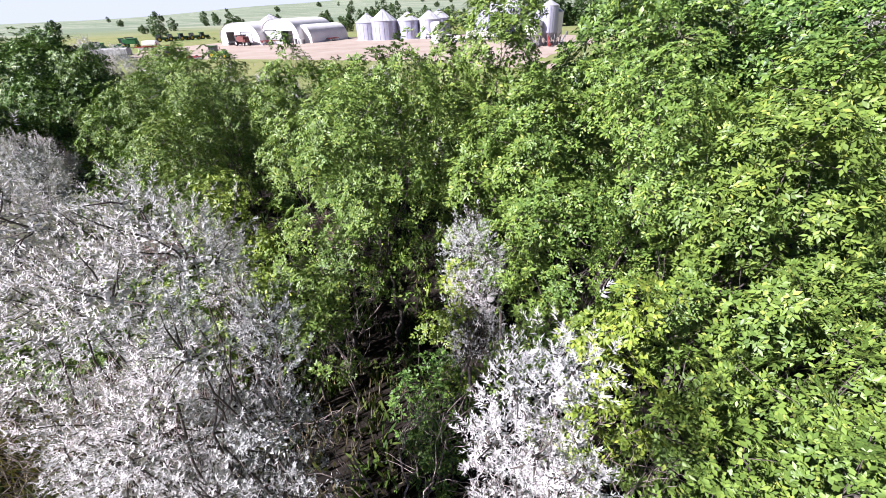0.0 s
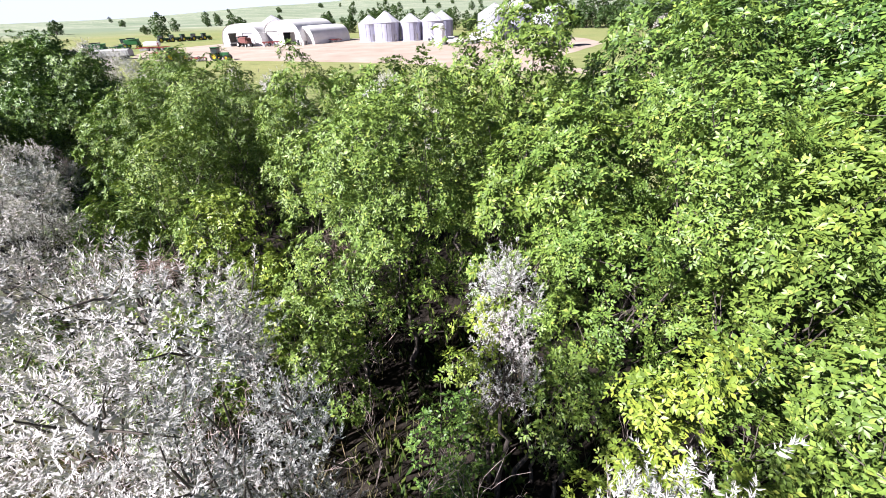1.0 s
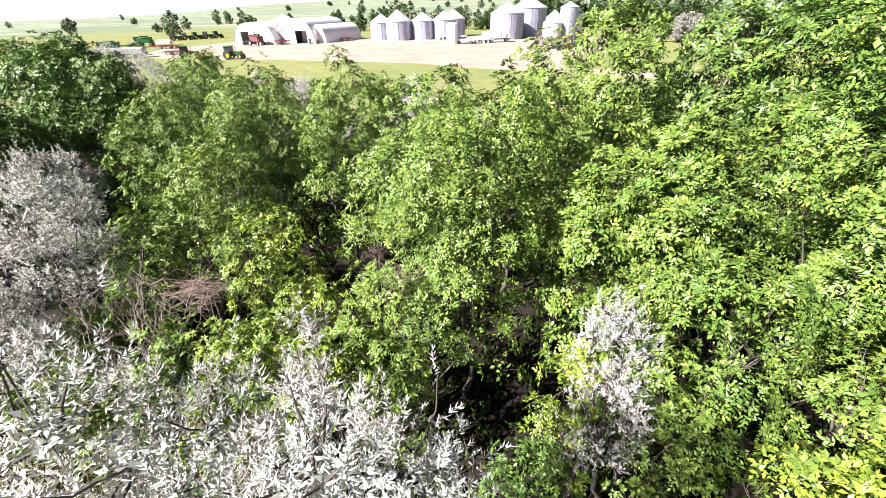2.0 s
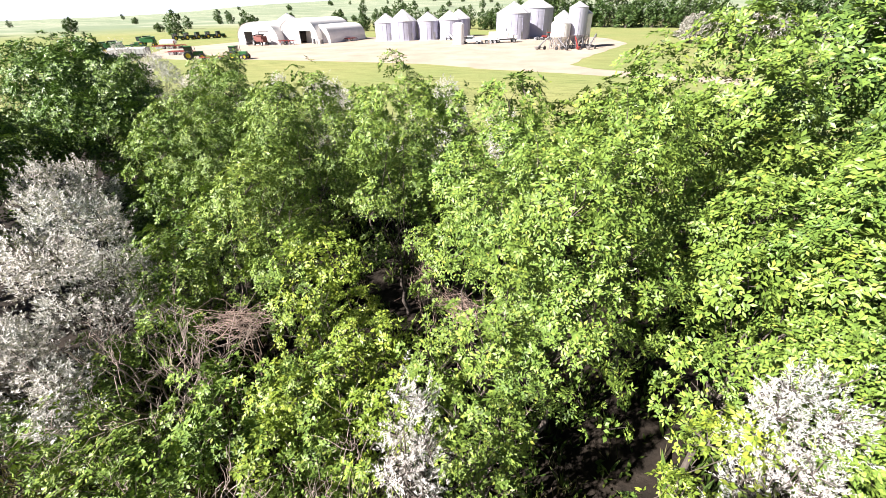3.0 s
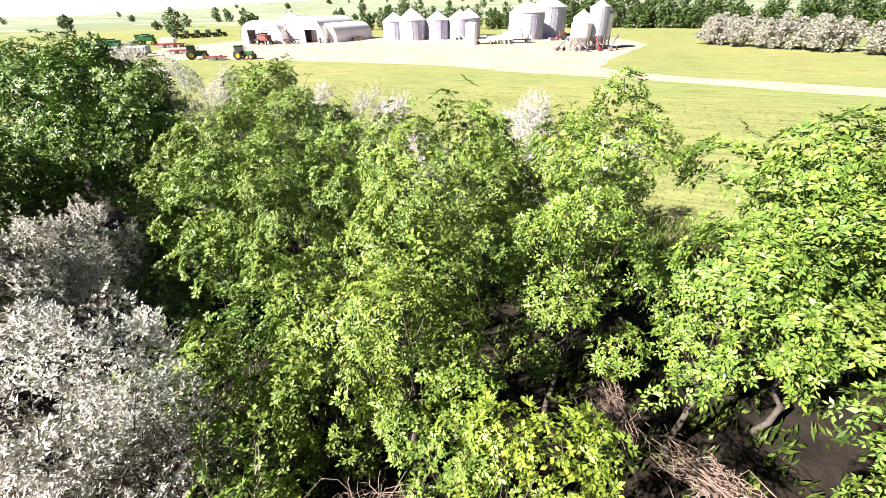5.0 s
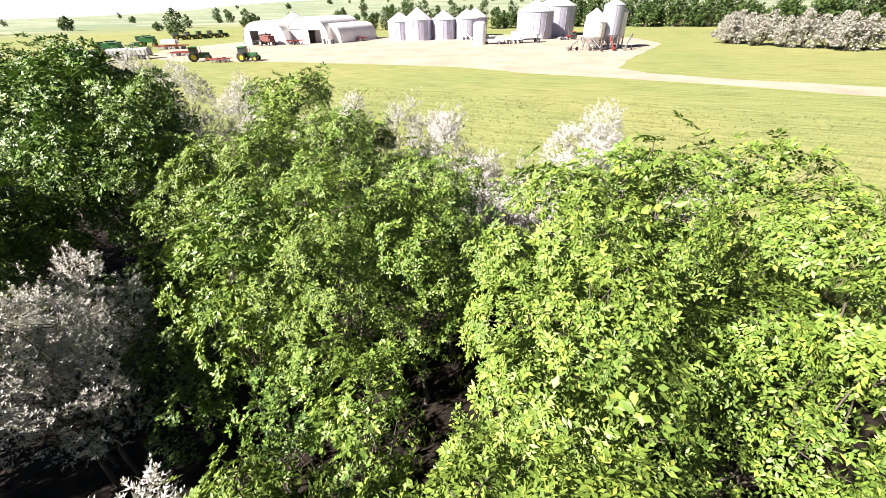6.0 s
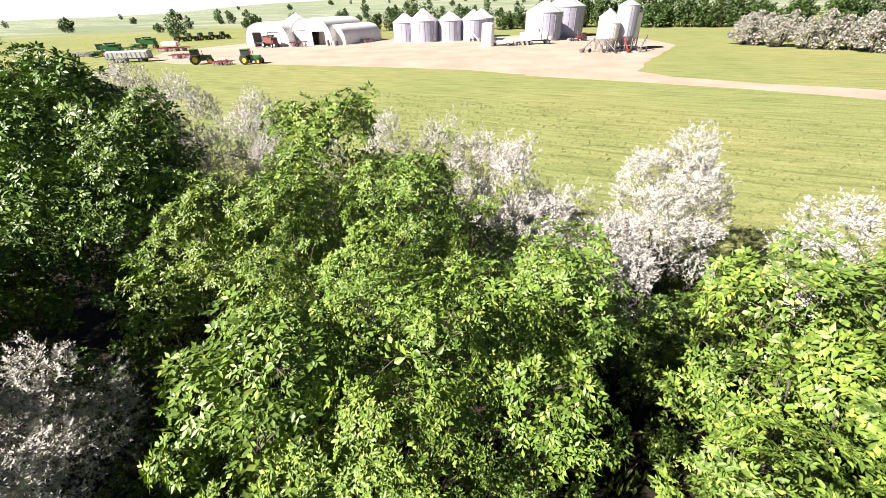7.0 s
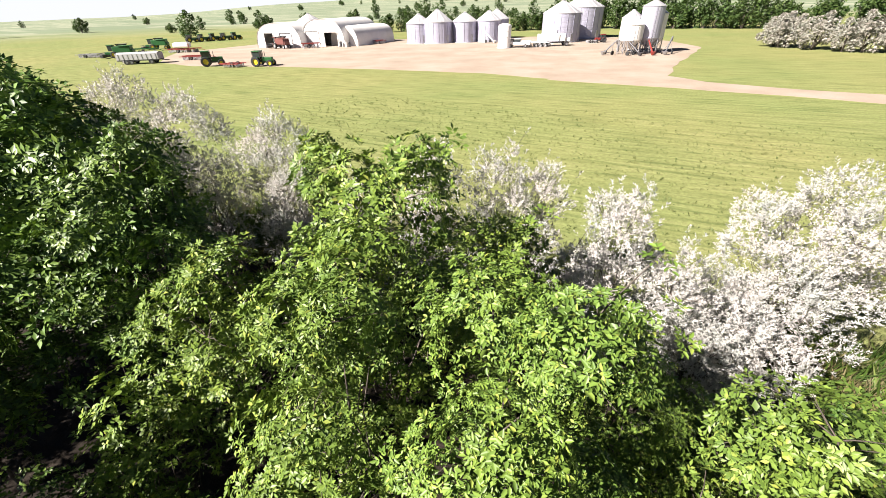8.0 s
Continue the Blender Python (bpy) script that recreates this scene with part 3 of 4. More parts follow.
def trailer(x, y, turn, length, label):
    """Low hauling trailer with ribbed side boards and a tarp roof."""
    b = thing("grain_trailer", x, y, 0, turn)
    part("bed", box(bm_new(), (0, 0, 0.72), (length, 2.4, 0.2), None, 0.04), DARK, b)
    for sy in (-1, 1):
        side = part("side_board", box(bm_new(), (0, sy * 1.2, 1.35), (length, 0.08, 1.05)), GREY, b)
        for i in range(9):
            part("rib", box(bm_new(), (-length / 2 + length * (i + 0.5) / 9, sy * 1.27, 1.35), (0.1, 0.06, 1.0)), GREY, side)
        for wx in (-0.3, -0.18, 0.3):
            wheel(b, wx * length, sy * 1.05, 0.48, 0.3, STEEL)
    for sx in (-1, 1):
        part("end_board", box(bm_new(), (sx * length / 2, 0, 1.4), (0.08, 2.4, 1.15)), GREY, b)
    part("tarp", lathe(bm_new(), [(1.25, -length / 2), (1.25, length / 2)], 24, Matrix.Translation((0, 0, 1.55)) @ Matrix.Rotation(radians(90), 4, "Y") @ Matrix.Diagonal((0.45, 1, 1, 1))), GREY, b, "grey tarp over the load")
    part("drawbar", rod(bm_new(), (length / 2, 0, 0.65), (length / 2 + 1.4, 0, 0.5), 0.08, None, 6), DARK, b)
    tagged(b, label, "trailer")


def implement(x, y, turn, length, width, mat, label, tanky=False, high=1.0):
    """Tillage or seeding implement: beam frame, gangs of discs, wheels, hitch."""
    b = thing("implement", x, y, 0, turn)
    frame_part = part("frame", box(bm_new(), (0, 0, 0.75 * high), (length, 0.14, 0.14)), mat, b)
    for k in range(4):
        lx = -length / 2 + length * (k + 0.5) / 4
        part("beam", box(bm_new(), (lx, 0, 0.7 * high), (0.14, width, 0.14)), mat, b)
        for j in range(5):
            yy = -width / 2 + width * (j + 0.5) / 5
            part("disc", rod(bm_new(), (lx - 0.02, yy, 0.32), (lx + 0.02, yy + 0.06, 0.32), 0.3, None, 14), STEEL, b)
            part("shank", rod(bm_new(), (lx, yy, 0.35), (lx, yy, 0.7 * high), 0.03, None, 5), mat, b)
    for sy in (-1, 1):
        wheel(b, -length * 0.1, sy * width * 0.36, 0.42, 0.26, WHITE)
        part("side_rail", box(bm_new(), (0, sy * width / 2, 0.72 * high), (length, 0.12, 0.12)), mat, b)
    part("hitch", rod(bm_new(), (length / 2, 0, 0.7 * high), (length / 2 + 1.5, 0, 0.45), 0.06, None, 6), mat, b)
    if tanky:
        part("hopper", box(bm_new(), (0, 0, 1.65), (length * 0.5, width * 0.55, 1.0), None, 0.25), WHITE, b, "white seed hopper")
        part("hopper_lid", box(bm_new(), (0, 0, 2.2), (length * 0.4, width * 0.4, 0.14), None, 0.05), WHITE, b)
        part("ladder", box(bm_new(), (length * 0.27, -width * 0.3, 1.1), (0.06, 0.4, 1.6)), RED, b)
    tagged(b, label, "implement", "farm implements")


def pickup(x, y, turn, label):
    b = thing("pickup_truck", x, y, 0, turn)
    bm = bm_new()
    box(bm, (0, 0, 0.85), (5.2, 1.85, 0.55), None, 0.1)
    box(bm, (1.8, 0, 1.05), (1.5, 1.75, 0.35), None, 0.1)
    part("body", bm, WHITE, b)
    cab = part("cab", box(bm_new(), (0.35, 0, 1.75), (1.6, 1.6, 0.14), None, 0.05), WHITE, b)
    part("cab_glass", box(bm_new(), (0.35, 0, 1.4), (1.7, 1.55, 0.6), None, 0.1), GLASS, cab)
    for sy in (-1, 1):
        part("bed_side", box(bm_new(), (-1.55, sy * 0.86, 1.2), (2.0, 0.1, 0.4)), WHITE, b)
        for wx in (-1.6, 1.65):
            wheel(b, wx, sy * 0.85, 0.38, 0.25, STEEL)
    part("bumper", box(bm_new(), (2.62, 0, 0.62), (0.12, 1.8, 0.22), None, 0.03), STEEL, b)
    tagged(b, label, "truck")


def grain_truck(x, y, turn, label):
    b = thing("grain_truck", x, y, 0, turn)
    part("chassis", box(bm_new(), (0, 0, 0.75), (7.0, 0.9, 0.25)), DARK, b)
    part("box", box(bm_new(), (-1.2, 0, 1.75), (4.4, 2.3, 1.4), None, 0.05), WHITE, b)
    part("bonnet", box(bm_new(), (2.95, 0, 1.25), (1.2, 1.5, 0.8), None, 0.15), WHITE, b)
    cab = part("cab", box(bm_new(), (1.75, 0, 1.75), (1.3, 2.0, 1.5), None, 0.12), WHITE, b)
    part("windscreen", box(bm_new(), (2.38, 0, 2.0), (0.08, 1.7, 0.6), None, 0.02), GLASS, cab)
    part("exhaust", rod(bm_new(), (1.05, 1.0, 1.0), (1.05, 1.0, 3.1), 0.09, None, 8), BLACK, b)
    for sy in (-1, 1):
        for wx in (-2.4, -1.3, 2.7):
            wheel(b, wx, sy * 0.95, 0.5, 0.3, STEEL)
    tagged(b, label, "truck")


tractor(-53.2, 86.7, 4, 0.98, "green tractor with yellow wheels at the yard's edge")
tractor(-63.6, 87.8, 28, 1.0, "green tractor with a cab hitched to a red implement")
implement(-58.6, 86.2, 172, 3.6, 2.2, RED, "low red disc mower behind a tractor", False, 0.8)
implement(-75.2, 99.5, 12, 5.2, 3.0, RED, "red folding disc implement on wheels")
trailer(-82.6, 93.4, 16, 7.6, "long pale grey grain trailer with a grey tarp")
implement(-91.0, 117.4, 14, 7.4, 4.0, RED, "red seeder with a white hopper on the gravel", True, 1.1)
combine(-98.6, 106.6, 200, GREEN, YELLOW, "green combine harvester with yellow wheels on the grass")
combine(-106.5, 128.4, 195, GREEN, YELLOW, "green combine harvester parked behind the seeder")
implement(-108.0, 107.6, 10, 5.0, 2.4, STEEL, "pale steel cutting header on the grass")
implement(-100.0, 115.0, 20, 6.0, 3.0, GREEN, "dark green planter folded beside the harvesters", False, 1.6)
for i in range(5):
    tractor(-115.0 + 2.5 * i, 154.5 + 2.6 * i, 50 + 6 * (i % 3), 0.95, "dark green tractor in a row beside a tree")
combine(-67.4, 123.0, 150, MAROON, WHITE, "dark red combine harvester before the barn doors")
implement(-59.6, 123.2, 20, 4.6, 2.8, RED, "red implement before the barn doors", False, 1.5)
implement(-44.0, 133.0, 66, 3.6, 1.6, RED, "red implement beside the low barn", False, 1.1)
pickup(-7.2, 114.0, 170, "white pickup truck parked before the large bins")
implement(-3.0, 114.6, 5, 4.2, 2.2, WHITE, "white flat wagon with tools beside the trucks", False, 1.3)
grain_truck(0.6, 116.2, 8, "white grain truck with a black exhaust stack")
tractor(12.4, 123.2, 190, 0.7, "small dark red tractor with a mower deck", RED, DARK)
implement(10.3, 122.8, 5, 2.2, 1.8, DARK, "dark mower deck beside the small tractor", False, 0.6)


def drum(x, y, h, r, mat, label):
    b = thing("steel_drum", x, y)
    part("shell", lathe(bm_new(), [(r, 0), (r, h * 0.32), (r + 0.02, h * 0.34), (r, h * 0.36), (r, h * 0.64), (r + 0.02, h * 0.66), (r, h * 0.68), (r, h), (0, h)], 20), mat, b)
    tagged(b, label, "drum", "drums")


drum(-52.0, 124.6, 1.3, 0.32, DARK, "dark upright steel drum beside the barn")
drum(-50.2, 123.6, 1.1, 0.35, WHITE, "white upright drum beside the barn")
drum(-49.5, 123.9, 1.1, 0.3, DARK, "dark upright steel drum beside the barn")


# ---- vegetation ----
def unit(v):
    return v / np.maximum(np.linalg.norm(v, axis=-1, keepdims=True), 1e-9)


def leaf_blades(base, along, up, length, width, fold=0.25, corners=6):
    """Folded leaf blades from arrays: base points, directions, upper sides, lengths, widths."""
    side = unit(np.cross(along, up))
    nrm = unit(np.cross(side, along))
    L, W = length[:, None], width[:, None]
    if corners == 6:
        pts = [base, base + 0.32 * L * along + 0.5 * W * side + fold * W * nrm, base + 0.70 * L * along + 0.36 * W * side + 0.12 * W * nrm,
               base + L * along - 0.25 * W * nrm, base + 0.70 * L * along - 0.36 * W * side + 0.12 * W * nrm, base + 0.32 * L * along - 0.5 * W * side + fold * W * nrm]
        f = np.array([[0, 1, 2, 3], [0, 3, 4, 5]])
    elif corners == 3:
        pts = [base + 0.1 * L * along - 0.3 * W * side, base + 0.35 * L * along + 0.7 * W * side, base + L * along]
        f = np.array([[0, 1, 2]])
    else:
        pts = [base, base + 0.45 * L * along + 0.5 * W * side + fold * W * nrm, base + L * along, base + 0.45 * L * along - 0.5 * W * side + fold * W * nrm]
        f = np.array([[0, 1, 2], [0, 2, 3]])
    v = np.stack(pts, axis=1)
    faces = (np.arange(len(base))[:, None, None] * len(pts) + f[None]).reshape(-1, f.shape[1])
    return v.reshape(-1, 3), faces


def tubes(paths, seg=5):
    """Tapered bent rods: each path is a list of (point, radius)."""
    verts, faces = [], []
    for path in paths:
        start = len(verts)
        for i, (p, r) in enumerate(path):
            a = path[max(0, i - 1)][0]
            b = path[min(len(path) - 1, i + 1)][0]
            d = unit(np.asarray(b, float) - np.asarray(a, float))
            u = unit(np.cross(d, (0.31, 0.87, 0.2)))
            w = np.cross(d, u)
            for k in range(seg):
                t = 2 * math.pi * k / seg
                verts.append(np.asarray(p) + r * (math.cos(t) * u + math.sin(t) * w))
        for i in range(len(path) - 1):
            for k in range(seg):
                j = (k + 1) % seg
                faces.append((start + i * seg + k, start + i * seg + j, start + (i + 1) * seg + j, start + (i + 1) * seg + k))
    return verts, faces


def bent(rng, a, b, r0, r1, n=5, sway=0.08):
    a, b = np.asarray(a, float), np.asarray(b, float)
    size = np.linalg.norm(b - a)
    off = np.zeros(3)
    out = []
    for i in range(n + 1):
        k = i / n
        if 0 < i < n:
            off = off * 0.6 + rng.normal(size=3) * sway * size * 0.5
        out.append((a + (b - a) * k + (off if i < n else off * 0.3), r0 + (r1 - r0) * k))
    return out


def crown_lobes(rng, r, low, top, count, size=(0.27, 0.42)):
    """Rounded masses of a crown: centres and radii, spread over its upper and outer parts."""
    c, rad = [], []
    zc, hz = (low + top) / 2, (top - low) / 2
    for i in range(count):
        k = (i + 0.5) / count
        el = math.asin(1 - 1.8 * k)
        az = i * 2.39996 + rng.uniform(-0.5, 0.5)
        lr = rng.uniform(*size) * r
        q = rng.uniform(0.9, 1.08) if el > 0.5 else rng.uniform(0.74, 1.05)
        wide = math.cos(el) ** 0.7
        c.append(((r - lr) * q * 1.05 * wide * math.cos(az), (r - lr) * q * 1.05 * wide * math.sin(az), zc + max(0.1, hz - lr) * q * math.sin(el)))
        rad.append(lr)
        if i % 3 == 0:                   # a leading shoot that breaks the outline
            e2, a2 = el + rng.uniform(-0.2, 0.35), az + rng.uniform(-0.4, 0.4)
            c.append((r * 1.0 * math.cos(e2) * math.cos(a2), r * 1.0 * math.cos(e2) * math.sin(a2), zc + hz * 0.98 * math.sin(e2)))
            rad.append(lr * 0.45)
    return np.array(c), np.array(rad)


def spaced(rng, p, cell):
    """Picks one point in each cell of a grid, so that shoots keep apart."""
    key = np.floor((p + rng.uniform(0, cell, 3)) / cell).astype(np.int64)
    _, first = np.unique(key @ np.array([1, 4001, 16008001]), return_index=True)
    return np.sort(first)


def shell_points(rng, c, rad, n, tall=1.0, hub=None, hole=-0.6, cell=0.0):
    """Points on the outer faces of the masses, none buried in a neighbour; with the outward way of each."""
    ph = rng.uniform(0, 6.28, 4)
    n *= 6
    which = rng.choice(len(c), n, p=rad ** 2 / (rad ** 2).sum())
    d = unit(rng.normal(size=(n, 3)))
    p = c[which] + d * np.array([1, 1, tall]) * (rad[which] * rng.uniform(0.84, 1.12, n))[:, None]
    gap = np.full(n, 9.0)
    for k in range(len(c)):
        g = np.linalg.norm((p - c[k]) / np.array([1, 1, tall]), axis=1) / rad[k]
        gap = np.where(which == k, gap, np.minimum(gap, g))
    ok = gap > 0.9
    inward = ((p - hub) * d).sum(1) < -0.1 * np.linalg.norm(p - hub, axis=1)
    ok &= ~(inward & (rng.random(n) < 0.85))
    ok &= ~((d[:, 2] < -0.3) & (rng.random(n) < 0.75))
    wave = np.sin(p[:, 0] * 4.1 + 1.7 * np.sin(p[:, 2] * 3.3 + ph[0]) + ph[1]) + np.sin(p[:, 1] * 4.6 + 1.5 * np.sin(p[:, 0] * 2.9 + ph[2])) + np.sin(p[:, 2] * 5.2 + 1.6 * np.sin(p[:, 1] * 3.1 + ph[3]))
    ok &= wave > hole
    foot, head = c[:, 2].min(), c[:, 2].max()
    ok &= ~((p[:, 2] < foot + 0.4 * (head - foot)) & (rng.random(n) < 0.5))
    p, d, which = p[ok], d[ok], which[ok]
    p += d * (rng.exponential(0.07, len(p)) * (0.35 + np.clip(d[:, 2], 0, 1)))[:, None]
    if cell:
        pick = spaced(rng, p, cell)
        p, d, which = p[pick], d[pick], which[pick]
    pick = rng.permutation(len(p))[:n // 6]
    return p[pick], d[pick], which[pick]


def inner_leaves(rng, c, rad, per_area, size, width, corners):
    """Larger shaded leaves inside the masses, which close the crown."""
    n = int(per_area * 12.6 * (rad ** 2).sum())
    which = rng.choice(len(c), n, p=rad ** 2 / (rad ** 2).sum())
    d = unit(rng.normal(size=(n, 3)))
    base = c[which] + d * (rad[which] * rng.uniform(0.1, 0.7, n))[:, None]
    ln = size * rng.uniform(0.7, 1.2, n)
    return leaf_blades(base, unit(rng.normal(size=(n, 3)) + [0, 0, -0.3]), unit(d + rng.normal(size=(n, 3)) * 0.5), ln, ln * width, 0.1, corners)


def join(a, b):
    return np.concatenate([a[0], b[0]]), np.concatenate([a[1], b[1] + len(a[0])])


def wood(rng, t, c, rad, low, zc, top, bark, stems, lean, tips, twig_count):
    paths = []
    hub = np.array([lean[0] * 0.3, lean[1] * 0.3, max(0.4, low * 0.7 + zc * 0.3)])
    thick = 0.010 + 0.009 * top
    for k in range(stems):
        a = 2 * math.pi * k / stems + rng.uniform(0, 1)
        spread = 0.14 * (stems - 1)
        paths.append(bent(rng, (math.cos(a) * spread, math.sin(a) * spread, -0.05), hub + [math.cos(a) * spread, math.sin(a) * spread, 0], thick, thick * 0.6, 6, 0.06))
    for cc, rr in zip(c, rad):
        paths.append(bent(rng, hub + rng.normal(size=3) * 0.06, hub + 0.8 * (cc - hub), thick * 0.27, thick * 0.1, 5, 0.12))
    raw_part("trunk", *tubes(paths, 6), bark, t)
    pick = rng.choice(len(tips[0]), min(twig_count, len(tips[0])), replace=False)
    twigs = raw_part("twig_growth", *tubes([bent(rng, c[tips[1][i]], tips[0][i], 0.009, 0.003, 3, 0.1) for i in pick], 4), bark, t)
    tagged(twigs, kind="stuff")


def leafy(name, x, y, r, low, top, seed, leaf, label, category, group, tufts, size, width, corners=4, lobes=None, lean=(0, 0), stems=1, twig_count=60, reach=0.14, cell=0.2, bark=None, lobe_size=(0.30, 0.46), fill=19):
    """A broad-leaved tree or bush: star-like tufts of compound leaves stand on rounded masses, with dark gaps between."""
    rng = np.random.default_rng(seed)
    t = thing(name, x, y)
    zc, hz = (low + top) / 2, (top - low) / 2
    c, rad = crown_lobes(rng, r, low, top, lobes or int(9 + 4.5 * r), lobe_size)
    tilt = np.clip((c[:, 2] - low) / max(0.1, top - low), 0, 1)
    c[:, 0] += lean[0] * tilt
    c[:, 1] += lean[1] * tilt
    c[:, :2] *= rng.uniform(0.84, 1.18, (len(c), 1))
    p, d, which = shell_points(rng, c, rad, tufts, 1.0, np.array([0, 0, zc - 0.4 * hz]), cell=cell)
    n, leaves, pairs = len(p), 6, 2
    grow = unit(0.9 * d + np.array([-0.08, -0.06, 0.38]) + rng.normal(size=(n, 3)) * 0.22)
    ref = unit(np.cross(grow, rng.normal(size=(n, 3))))
    ref2 = np.cross(grow, ref)
    turn = 2 * math.pi * (np.arange(leaves)[None, :] + rng.uniform(-0.3, 0.3, (n, leaves))) / leaves
    open_ = np.radians(rng.uniform(50, 90, (n, leaves)))[..., None]
    out = np.cos(turn)[..., None] * ref[:, None, :] + np.sin(turn)[..., None] * ref2[:, None, :]
    axis = grow[:, None, :] * np.cos(open_) + out * np.sin(open_)
    upper = grow[:, None, :] * np.sin(open_) - out * np.cos(open_)
    side = np.cross(axis, upper)
    L = reach * rng.uniform(0.6, 1.35, (n, 1, 1)) * rng.uniform(0.75, 1.2, (n, leaves, 1))
    base, along = [], []
    for k in range(2 * pairs + 1):
        s = (0.45, 0.45, 0.8, 0.8, 1.0)[k]
        hand = (1, -1, 1, -1, 0)[k]
        base.append(p[:, None, :] + axis * (s * L) - np.array([0, 0, 1]) * (0.3 * L * s * s))
        along.append(unit(axis * (0.6 if hand else 1.0) + side * (0.85 * hand) - np.array([0, 0, 0.16]) + rng.normal(size=(n, leaves, 3)) * 0.16))
    base, along = np.stack(base, 2).reshape(-1, 3), np.stack(along, 2).reshape(-1, 3)
    m = len(base)
    up = unit(np.repeat(upper.reshape(-1, 3), 2 * pairs + 1, axis=0) + rng.normal(size=(m, 3)) * 0.22)
    ln = size * rng.uniform(0.65, 1.25, m)
    v, f = leaf_blades(base, along, up, ln, ln * width * rng.uniform(0.85, 1.15, m), 0.16, corners)
    v, f = join((v, f), inner_leaves(rng, c, rad, fill, 0.10, 0.6, corners))
    tagged(raw_part("crown", v, f, leaf, t), kind="stuff")
    wood(rng, t, c, rad, low, zc, top, bark or BARK, stems, lean, (p, which), twig_count)
    return tagged(t, label, category, group)


def ash(x, y, r, low, top, seed, leaf=None, near=1, lean=(0, 0), dense=1.0, label="leafy green deciduous tree with glossy leaves, in a dense belt or added unseen to shade it"):
    area = 4.2 * r * (top - low) + 3.1 * r * r
    return leafy("ash_tree", x, y, r, low, top, seed, leaf or LEAF, label, "tree", "trees of the shelter belt", int(area * (8.5, 14, 19, 27)[near] * dense),
                 (0.135, 0.092, 0.070, 0.054)[near], (0.48, 0.46, 0.45, 0.46)[near], (4, 4, 4, 6)[near], lean=lean, reach=(0.19, 0.13, 0.112, 0.095)[near], cell=(0.23, 0.18, 0.165, 0.14)[near])


def bush(x, y, r, low, top, seed, leaf=None, label="low yellow-green leafy bush under the trees, dark-leaved where added to imitate shade"):
    area = 4.0 * r * (top - low) + 3.1 * r * r
    return leafy("bush", x, y, r, low, top, seed, leaf or LEAF_YELLOW, label, "bush", "undergrowth bushes", int(area * 10), 0.078, 0.52, 4,
                 lobes=int(9 + 6 * r), stems=3, twig_count=40, reach=0.11, cell=0.175)


def olive(x, y, r, low, top, seed, lean=(0, 0), near=False, tall=1.35, label="silver-leaved shrub with narrow pale leaves and dark twigs"):
    """A silver shrub: plume-like masses of arching shoots with narrow leaves."""
    rng = np.random.default_rng(seed)
    t = thing("silver_shrub", x, y)
    zc, hz = (low + top) / 2, (top - low) / 2
    c, rad = crown_lobes(rng, r, low, top, int(20 + 14 * r) if near else int(14 + 9 * r), (0.24, 0.38) if near else (0.24, 0.40))
    tilt = np.clip((c[:, 2] - low) / max(0.1, top - low), 0, 1)
    c[:, 0] += lean[0] * tilt
    c[:, 1] += lean[1] * tilt
    if not near:
        c[:, :2] *= rng.uniform(0.72, 1.28, (len(c), 1))
        c[:, 2] += rng.uniform(-0.35, 0.08, len(c)) * r
    area = 4.2 * r * (top - low) + 3.1 * r * r
    p, d, which = shell_points(rng, c, rad, int(area * (85 if near else 62)), tall, np.array([0, 0, zc - 0.5 * hz]), -0.9, 0.085 if near else 0.11)
    n, per = len(p), 28 if near else 18
    grow = unit(0.55 * d + np.array([0, 0, 0.75]) + rng.normal(size=(n, 3)) * 0.3)
    L = (0.20 if near else 0.24) * rng.uniform(0.6, 1.4, (n, 1))
    s = (np.arange(per)[None, :] + rng.uniform(0, 0.8, (n, per))) / per
    base = p[:, None, :] + grow[:, None, :] * (s * L - 0.35 * L)[..., None]
    base[..., 2] -= 0.35 * L * s ** 2
    turn = rng.normal(size=(n, per, 3))
    out = unit(turn - (turn * grow[:, None, :]).sum(-1, keepdims=True) * grow[:, None, :])
    along = unit(grow[:, None, :] * (0.35 + 0.6 * s[..., None]) + out * (0.95 - 0.5 * s[..., None]) + np.array([0, 0, -0.15]) * s[..., None])
    up = unit(d[:, None, :] * 0.6 + np.array([-0.2, -0.2, 0.8]) + rng.normal(size=(n, per, 3)) * 0.35)
    m = n * per
    ln = (0.042 if near else 0.070) * rng.uniform(0.6, 1.3, m) * (1.15 - 0.5 * np.broadcast_to(s, (n, per)).reshape(m))
    v, f = leaf_blades(base.reshape(m, 3), along.reshape(m, 3), up.reshape(m, 3), ln, ln * (0.22 if near else 0.34), 0.15, 3)
    v, f = join((v, f), inner_leaves(rng, c, rad, 150 if near else 60, 0.06 if near else 0.075, 0.4, 3))
    tagged(raw_part("crown", v, f, LEAF_SILVER, t), kind="stuff")
    wood(rng, t, c, rad, low, zc, top, BARK, 3, lean, (p, which), 150 if near else 70)
    return tagged(t, label, "shrub", "silver shrubs")


